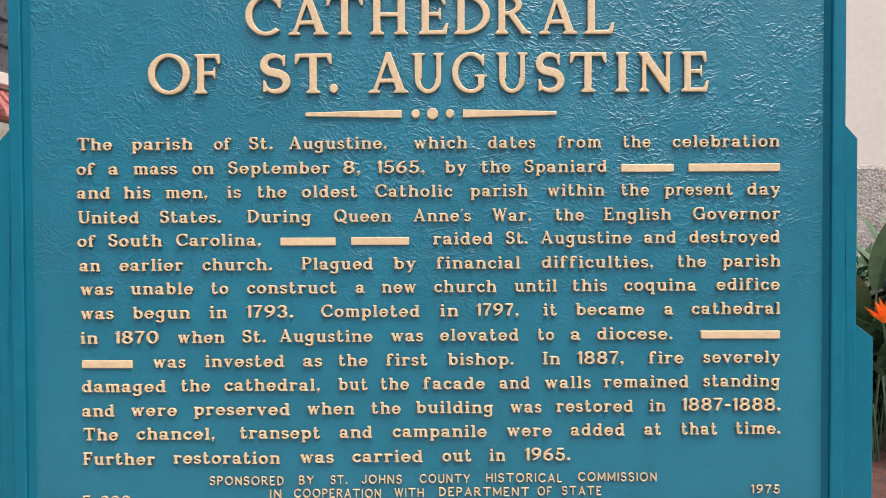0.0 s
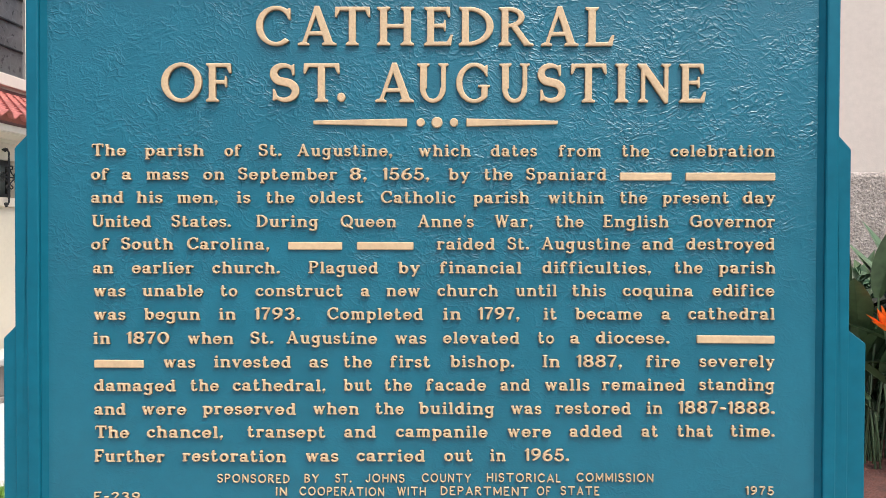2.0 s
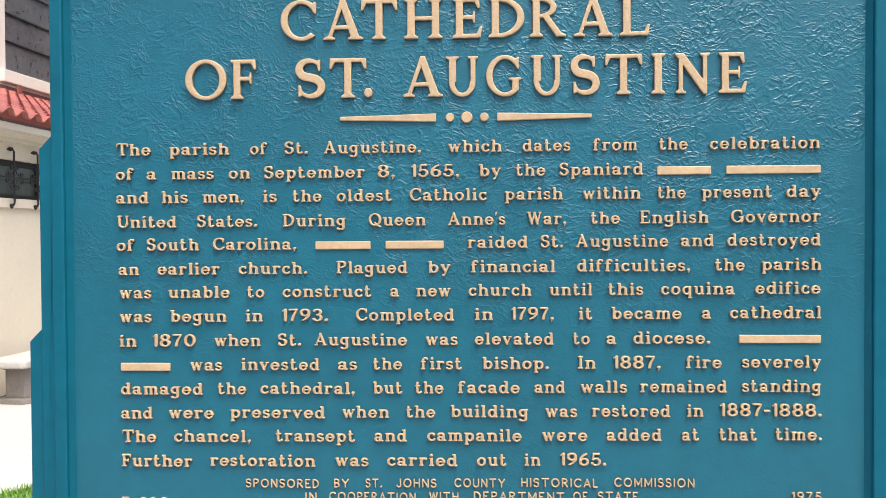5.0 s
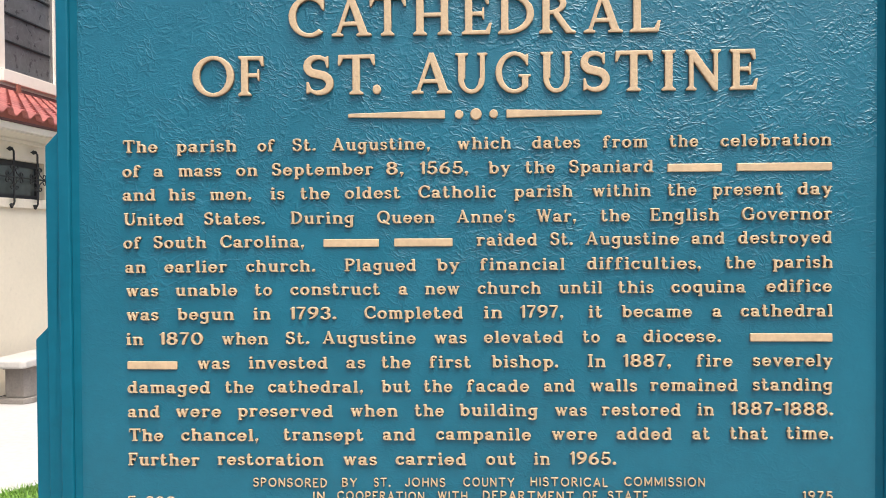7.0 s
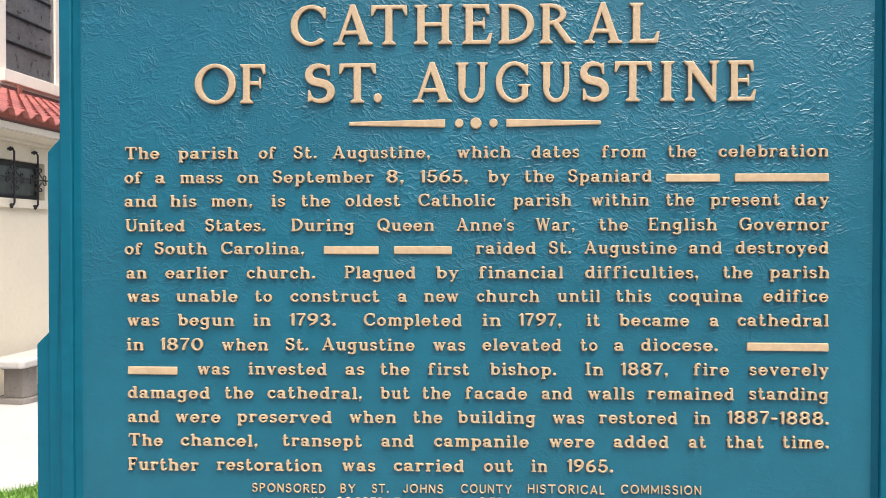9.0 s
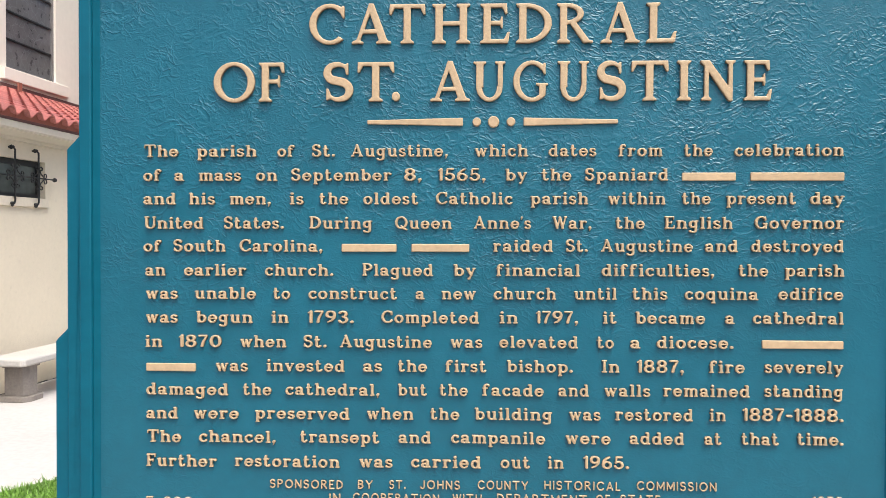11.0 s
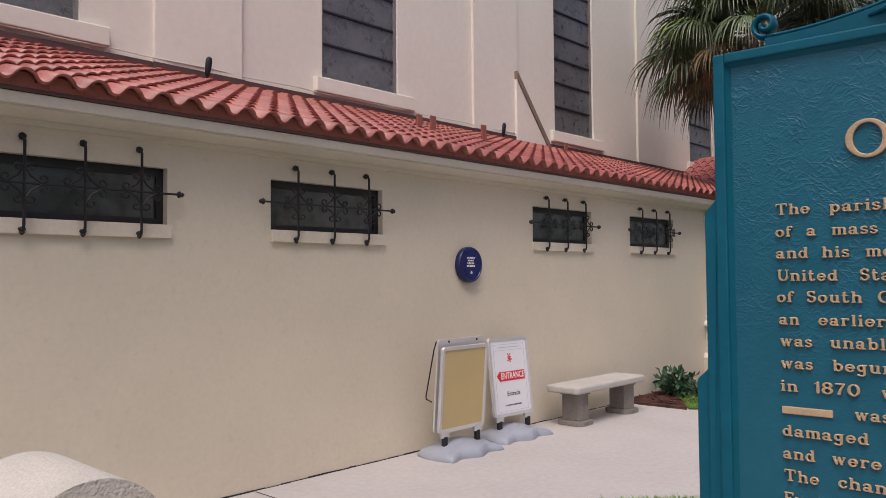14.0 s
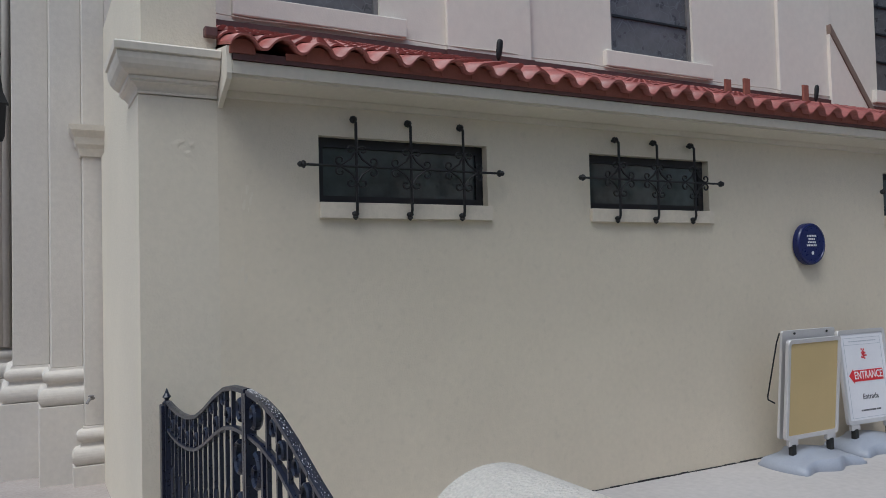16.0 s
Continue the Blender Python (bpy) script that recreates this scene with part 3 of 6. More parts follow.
solid("wall_front_3", box(-30, -9.9, -1.2, 0.27, -0.3, 12), FACADE, "pale stucco church porch front", "wall")
for i in range(5):
    solid("fluted_shaft", lathe([(0.045, 0.95), (0.045, 7.5)], 10, None, pose(-8.72, -0.40 - 0.055 * i, 0)), FACADE, "slender rounded shaft on the church front", "shaft", smooth=True, group="door shafts")
lantern = thing("wall_lantern", pose(-8.32, -0.45, 2.72), "black iron wall lantern on the church front", "lantern")
part("body", lathe([(0.04, 0.0), (0.06, 0.05), (0.075, 0.30), (0.08, 0.32)], 6), BLACK_FRAME, lantern)
part("roof_cap", lathe([(0.095, 0.32), (0.05, 0.42), (0.02, 0.62)], 6), BLACK_FRAME, lantern)
part("bracket", tube([(0, 0.0, 0.62), (0, 0.0, 0.75), (0.02, -0.06, 0.95), (0.05, -0.18, 1.02), (-0.2, -0.2, 1.0)], [0.02, 0.03, 0.05, 0.03, 0.02], 8), BLACK_FRAME, lantern)
tap = thing("wall_tap", pose(-7.2, 0.20, 0.63), "small metal tap on the church front", "tap")
part("spout", tube([(0, 0, 0), (0.04, -0.03, 0.0), (0.055, -0.05, -0.03)], 0.012, 8), GREY_FRAME, tap)
part("handle", lathe([(0.02, 0.0), (0.022, 0.008), (0.01, 0.014)], 8, None, pose(0.03, -0.02, 0.015)), GREY_FRAME, tap)
wire = [(NAVE + 0.06 + 0.012 * math.sin(i * 1.7), 0.9 + 0.4 * i, 3.975 + 0.008 * math.sin(i * 2.3)) for i in range(26)]
tagged(mesh_object("roof_cable", tube(wire, 0.007, 5), TRIM), "thin pale cable lying along the roof flashing", "cable")
# hairline crack, flaked plaster and a stub pipe by the pier
def wavering(y, z0, z1, sway, step=0.03):
    line, z, off = [], z0, 0.0
    while z > z1:
        off = off * 0.8 + rng.uniform(-sway, sway)
        line.append((WALL + 0.0006, y + off, z))
        z -= step
    return line


rng = random.Random(4)
for y, z0, z1, sway in ((0.815, 2.30, 1.98, 0.008), (0.80, 1.98, 1.45, 0.006), (0.855, 1.47, 1.435, 0.02)):
    solid("crack", tube(wavering(y, z0, z1, sway), 0.0016, 4), SILL, "hairline crack down the stucco near the corner", "crack", group="stucco cracks")


def loose_plaster(y, z, ry, rz, high, seed):
    """A lumpy patch where the stucco has lifted and been smeared over."""
    r = np.random.default_rng(seed)
    n = 34
    u, w = np.meshgrid(np.linspace(-1, 1, n), np.linspace(-1, 1, n))
    h = np.zeros_like(u)
    for k in range(14):
        a, f, p = r.random() * 3.14, 3 + 4 * r.random(), r.random() * 6.28
        h += np.abs(np.sin((u * math.cos(a) + w * math.sin(a)) * f + p + 1.3 * np.sin(3 * u * math.sin(a) + p)))
    h = np.clip((h - h.mean()) / h.std(), -0.6, 2.2) + 0.6
    mask = np.clip(1.0 - np.hypot(u, w) ** 1.5 - 0.18 * np.sin(3 * np.arctan2(w, u) + seed), 0, 1) ** 1.4
    x = WALL - 0.0012 + high * h * mask
    v = np.stack([x, y + ry * u, z + rz * w], -1).reshape(-1, 3)
    i = (np.arange(n - 1)[:, None] * n + np.arange(n - 1)).reshape(-1, 1)
    me = raw("plaster_flake", v.tolist(), (i + np.array([0, 1, n + 1, n])).tolist(), PIER_STUCCO)
    me.polygons.foreach_set("use_smooth", [True] * len(me.polygons))
    tagged(new("plaster_flake", me), "lifted lumpy patch of stucco on the wall", "plaster flake", "plaster flakes", "structure")


for k, (y, z, ry, rz, high) in enumerate(((0.50, 2.20, 0.11, 0.08, 0.0026), (0.56, 2.09, 0.06, 0.06, 0.0014), (0.83, 1.94, 0.06, 0.14, 0.0012), (0.80, 1.52, 0.06, 0.12, 0.0014), (0.43, 1.75, 0.10, 0.20, 0.0012), (0.62, 1.35, 0.08, 0.16, 0.0012))):
    loose_plaster(y, z, ry, rz, high, k + 3)

# ---- the historical marker ----
TURN = 3.2
marker = thing("historical_marker", pose(-0.0105, 0.869, 0.0, 0, 0, TURN), "teal cast metal historical marker with raised peach-gold lettering", "historical marker")


for s, low, mid in ((-1, 0.526, 0.509), (1, 0.524, 0.502)):
    inner = 0.490 if s < 0 else 0.484
    part("lower_flange", prism([(s * inner, 0.98), (s * low, 0.98), (s * low, 1.408), (s * mid, 1.425), (s * inner, 1.427)], "y", 0.006, 0.052, None, 0.0015), TEAL_SMOOTH, marker, "smooth teal enamel edge")
    part("middle_flange", prism([(s * inner, 0.985), (s * mid, 0.985), (s * mid, 1.641), (s * (inner + 0.001), 1.660), (s * inner, 1.660)], "y", 0.002, 0.056, None, 0.0015), TEAL_SMOOTH, marker, "smooth teal enamel edge")
rim = bmesh.new()
box(-0.492, -0.476, -0.003, 0.060, 0.99, 1.858, rim, 0.0025)
box(0.470, 0.486, -0.003, 0.060, 0.99, 1.858, rim, 0.0025)
box(-0.476, 0.470, -0.003, 0.060, 1.844, 1.858, rim, 0.0025)
box(-0.476, 0.470, -0.003, 0.060, 0.99, 1.193, rim, 0.0025)
part("rim", rim, TEAL_SMOOTH, marker, "raised teal rim")
slope = bmesh.new()
ring = []
for inset, y in ((0.0, 0.0015), (0.006, 0.0085)):
    ring.append([slope.verts.new((x, y, z)) for x, z in ((-0.476 + inset, 1.193 + inset), (0.470 - inset, 1.193 + inset), (0.470 - inset, 1.844 - inset), (-0.476 + inset, 1.844 - inset))])
for i in range(4):
    slope.faces.new((ring[0][i], ring[0][(i + 1) % 4], ring[1][(i + 1) % 4], ring[1][i]))
bmesh.ops.recalc_face_normals(slope, faces=slope.faces)
part("inner_bevel", slope, TEAL_SMOOTH, marker)
panel = part("panel", box(-0.4759, 0.4699, 0.008, 0.05, 1.1931, 1.8439), TEAL, marker, "teal panel with leather-like grain")
part("post", box(-0.05, 0.05, 0.0, 0.1, -0.05, 0.985, bevel=0.006), TEAL_SMOOTH, marker, "square teal post")

# crest: two scrolled swooshes that rise to the middle
for s in (-1, 1):
    band, n = bmesh.new(), 26
    low = [(s * (-0.425 + 0.425 * i / n), 1.858) for i in range(n + 1)]
    high = [(s * (-0.425 + 0.425 * i / n), 1.872 + 0.17 * (i / n) ** 2.2) for i in range(n + 1)]
    prism(low + high[::-1], "y", 0.012, 0.046, band)
    part("crest_plate", band, TEAL_SMOOTH, marker, "teal scrolled crest")
    edge = [(s * (-0.425 + 0.425 * i / n), 0.029, 1.876 + 0.17 * (i / n) ** 2.2) for i in range(n + 1)]
    curl = [(s * (-0.428 - 0.0175 * (1 - 0.75 * i / 22) * math.sin(-0.3 + 2 * math.pi * 1.35 * i / 22)), 0.029, 1.8935 - 0.0175 * (1 - 0.75 * i / 22) * math.cos(-0.3 + 2 * math.pi * 1.35 * i / 22)) for i in range(23)]
    part("volute", tube(curl[::-1] + edge, 0.0045, 8, None, 3.2), TEAL_SMOOTH, marker, "curled teal volute", True)
    leaf = bmesh.new()
    for i in range(7):
        x = -0.30 + 0.035 * i
        z = 1.868 + 0.10 * ((x + 0.425) / 0.425) ** 2.2
        tube([(s * x, 0.012, z), (s * (x + 0.03), 0.004, z + 0.008 + 0.004 * i), (s * (x + 0.07), 0.012, z + 0.03 + 0.006 * i)], [0.002, 0.005, 0.0015], 6, leaf)
    part("leaf_relief", leaf, TEAL_SMOOTH, marker, "cast leaf relief", True)

# lettering: baseline height, then each word with its left and right edge in millimetres; "~" is a plain bar
LINES = [
    (1.6319, "The -415 -373; parish -350 -277; of -252 -231; St. -210 -182; Augustine, -163 -47; which -15 48; dates 72 128; from 154 205; the 230 263; celebration 288 413"),
    (1.6032, "of -416 -394; a -378 -366; mass -348 -296; on -278 -252; September -235 -114; 8, -99 -78; 1565, -59 -2; by 21 47; the 64 99; Spaniard 115 212; ~ 228 290; ~ 307 414"),
    (1.5752, "and -416 -376; his -360 -328; men, -310 -260; is -237 -220; the -201 -166; oldest -148 -82; Catholic -61 30; parish 51 119; within 142 209; the 228 261; present 279 359; day 375 414"),
    (1.5461, "United -415 -342; States. -317 -244; During -213 -137; Queen -110 -42; Anne's -16 52; War, 77 123; the 151 185; English 208 287; Governor 312 414"),
    (1.5188, "of -416 -394; South -379 -315; Carolina, -298 -197; ~ -174 -108; ~ -90 -21; raided 7 78; St. 93 119; Augustine 134 241; and 255 293; destroyed 308 414"),
    (1.4900, "an -414 -389; earlier -366 -290; church. -267 -184; Plagued -149 -64; by -40 -13; financial 11 110; difficulties, 135 266; the 294 328; parish 347 415"),
    (1.4622, "was -413 -374; unable -353 -278; to -257 -236; construct -214 -107; a -85 -74; new -54 -13; church 8 82; until 103 153; this 171 212; coquina 232 317; edifice 340 414"),
    (1.4337, "was -413 -374; begun -351 -282; in -259 -238; 1793. -215 -159; Completed -126 -9; in 15 37; 1797, 58 108; it 137 153; became 175 256; a 279 290; cathedral 311 415"),
    (1.4045, "in -414 -393; 1870 -373 -320; when -297 -241; St. -220 -192; Augustine -176 -65; was -43 -5; elevated 15 108; to 130 150; a 169 181; diocese. 200 289; ~ 322 415"),
    (1.3756, "~ -413 -352; was -327 -288; invested -265 -170; as -148 -125; the -106 -71; first -49 -0; bishop. 24 102; In 136 157; 1887, 177 232; fire 261 302; severely 325 415"),
    (1.3471, "damaged -413 -312; the -294 -259; cathedral, -242 -128; but -106 -71; the -56 -22; facade -5 68; and 85 121; walls 139 193; remained 208 308; standing 325 415"),
    (1.3185, "and -413 -374; were -354 -299; preserved -279 -164; when -143 -87; the -67 -32; building -14 78; was 98 135; restored 152 243; in 262 281; 1887-1888. 300 416"),
    (1.2902, "The -412 -370; chancel, -348 -254; transept -224 -128; and -105 -66; campanile -42 70; were 94 147; added 169 233; at 256 276; that 299 342; time. 363 416"),
    (1.2609, "Further -413 -326; restoration -304 -176; was -152 -112; carried -90 -6; out 17 52; in 73 92; 1965. 115 169"),
    (1.2350, "SPONSORED -261 -172; BY -154 -136; ST. -116 -96; JOHNS -79 -31; COUNTY -10 50; HISTORICAL 69 159; COMMISSION 178 271"),
    (1.2188, "IN -189 -175; COOPERATION -160 -56; WITH -40 -5; DEPARTMENT 13 120; OF 130 147; STATE 159 206"),
    (1.2136, "F-239 -414 -357"),
    (1.2184, "1975 382 416"),
    (1.7655, "C -213 -170; A -162 -115; T -117 -74; H -66 -21; E -9 26; D 33 75; R 81 123; A 132 177; L 185 220"),
    (1.6974, "O -329 -279; F -274 -243; S -196 -160; T -155 -111; . -114 -104; A -68 -21; U -17 21; G 30 71; U 82 119; S 128 162; T 168 211; I 221 237; N 248 288; E 298 330"),
]


# the two title lines: roman capitals with thick stems, thin bars and bracketed serifs, one unit high
S, B = 0.178, 0.10


def stem(x, w=S, top=True, foot=True):
    lo = [(x - 0.075, 0), (x + w + 0.075, 0), (x + w + 0.075, 0.045), (x + w, 0.10)] if foot else [(x, 0), (x + w, 0)]
    hi = [(x + w, 0.90), (x + w + 0.075, 0.955), (x + w + 0.075, 1), (x - 0.075, 1), (x - 0.075, 0.955), (x, 0.90)] if top else [(x + w, 1), (x, 1)]
    return lo + hi + ([(x, 0.10), (x - 0.075, 0.045)] if foot else [])


def ring(cx, cy, rx, ry, a0, a1, side=S, thin=B, n=26):
    an = [radians(a0 + (a1 - a0) * i / n) for i in range(n + 1)]
    return [(cx + rx * math.cos(a), cy + ry * math.sin(a)) for a in an] + [(cx + (rx - side) * math.cos(a), cy + (ry - thin) * math.sin(a)) for a in an[::-1]]


def ribbon(points, widths):
    left, right = [], []
    for i, (x, y) in enumerate(points):
        (xa, ya), (xb, yb) = points[max(0, i - 1)], points[min(len(points) - 1, i + 1)]
        d = math.hypot(xb - xa, yb - ya)
        nx, ny, w = -(yb - ya) / d, (xb - xa) / d, widths(i / (len(points) - 1)) / 2
        left.append((x + nx * w, y + ny * w))
        right.append((x - nx * w, y - ny * w))
    return left + right[::-1]


def top_arm(x0, x1):
    return [(x0, 1), (x1, 1), (x1 + 0.02, 0.74), (x1 - 0.04, 0.74), (x1 - 0.11, 1 - B), (x0, 1 - B)]


def foot_arm(x0, x1):
    return [(x0, 0), (x1, 0), (x1 + 0.05, 0.28), (x1 - 0.01, 0.28), (x1 - 0.10, B), (x0, B)]


def mid_arm(x0, x1):
    return [(x0, 0.465), (x1 - 0.06, 0.465), (x1 - 0.04, 0.37), (x1, 0.37), (x1, 0.67), (x1 - 0.04, 0.67), (x1 - 0.06, 0.565), (x0, 0.565)]


def foot_serif(x, w):
    return [(x - w / 2, 0), (x + w / 2, 0), (x + w / 2, 0.045), (x + w / 2 - 0.09, 0.085), (x - w / 2 + 0.09, 0.085), (x - w / 2, 0.045)]


ess = [(0.36 + 0.25 * math.cos(radians(a)), 0.735 + 0.215 * math.sin(radians(a))) for a in range(30, 255, 15)] + [(0.38 + 0.27 * math.cos(radians(a)), 0.28 + 0.23 * math.sin(radians(a))) for a in range(75, -160, -15)]
CAPITALS = {
    "I": [stem(0.075)],
    "H": [stem(0.075), stem(0.655), [(0.26, 0.455), (0.66, 0.455), (0.66, 0.555), (0.26, 0.555)]],
    "L": [stem(0.075), foot_arm(0.26, 0.66)],
    "E": [stem(0.075), top_arm(0.26, 0.64), mid_arm(0.26, 0.54), foot_arm(0.26, 0.67)],
    "F": [stem(0.075), top_arm(0.26, 0.64), mid_arm(0.26, 0.54)],
    "T": [stem(0.345, S, False), [(0.0, 1), (0.88, 1), (0.89, 0.73), (0.84, 0.73), (0.76, 1 - B), (0.12, 1 - B), (0.04, 0.73), (-0.01, 0.73)]],
    "D": [stem(0.075), ring(0.25, 0.5, 0.62, 0.5, -90, 90)],
    "R": [stem(0.075), ring(0.25, 0.735, 0.42, 0.265, -90, 90, S * 0.9), [(0.30, 0.52), (0.48, 0.52), (0.80, 0.08), (0.90, 0.05), (0.90, 0.0), (0.66, 0.0)]],
    "O": [ring(0.5, 0.5, 0.52, 0.52, 90, 270), ring(0.5, 0.5, 0.52, 0.52, -90, 90)],
    "C": [ring(0.52, 0.5, 0.52, 0.52, 42, 312), [(0.83, 0.96), (0.89, 0.96), (0.89, 0.66), (0.84, 0.66), (0.76, 0.82)]],
    "G": [ring(0.52, 0.5, 0.52, 0.52, 42, 312), [(0.84, 0.96), (0.90, 0.96), (0.90, 0.67), (0.85, 0.67), (0.77, 0.82)], [(0.72, 0.08), (0.90, 0.13), (0.90, 0.38), (0.97, 0.40), (0.97, 0.45), (0.63, 0.45), (0.63, 0.40), (0.72, 0.38)]],
    "U": [[(0.075, 0.35), (0.265, 0.35), (0.265, 0.92), (0.34, 0.955), (0.34, 1), (0.0, 1), (0.0, 0.955), (0.075, 0.92)], ring(0.425, 0.37, 0.35, 0.385, 180, 360, S * 0.85), [(0.645, 0.35), (0.775, 0.35), (0.775, 0.92), (0.85, 0.955), (0.85, 1), (0.57, 1), (0.57, 0.955), (0.645, 0.92)]],
    "A": [[(0.10, 0.04), (0.20, 0.04), (0.50, 0.86), (0.56, 1.02), (0.44, 1.02)], [(0.44, 1.02), (0.56, 1.02), (0.93, 0.04), (0.71, 0.04), (0.45, 0.80)], [(0.27, 0.26), (0.72, 0.26), (0.70, 0.36), (0.30, 0.36)], foot_serif(0.14, 0.30), foot_serif(0.82, 0.38)],
    "N": [stem(0.10, 0.115, False), [(0.0, 1), (0.24, 1), (0.86, 0.20), (0.86, -0.02), (0.76, -0.02), (0.10, 0.86), (0.0, 0.955)], stem(0.745, 0.115, True, False)],
    "S": [ribbon(ess, lambda f: 0.085 + 0.125 * math.sin(math.pi * f) ** 1.5), [(0.52, 0.94), (0.62, 0.98), (0.62, 0.68), (0.57, 0.68)], [(0.09, 0.33), (0.14, 0.33), (0.22, 0.08), (0.12, 0.03), (0.09, 0.03)]],
    ".": [[(0.12 + 0.12 * math.cos(math.pi * i / 9), 0.12 + 0.12 * math.sin(math.pi * i / 9)) for i in range(18)]],
}


# cast letters are drawn as pen strokes (x, y, width) in units of the cap height, and raised as one rounded relief
def pen(*pts):
    return [tuple(p) for p in pts]


def bow(cx, cy, rx, ry, a0, a1, thick, thin):
    n = max(4, int(abs(a1 - a0) / 18))
    an = [radians(a0 + (a1 - a0) * i / n) for i in range(n + 1)]
    return [(cx + rx * math.cos(a), cy + ry * math.sin(a), thin + (thick - thin) * abs(math.cos(a))) for a in an]


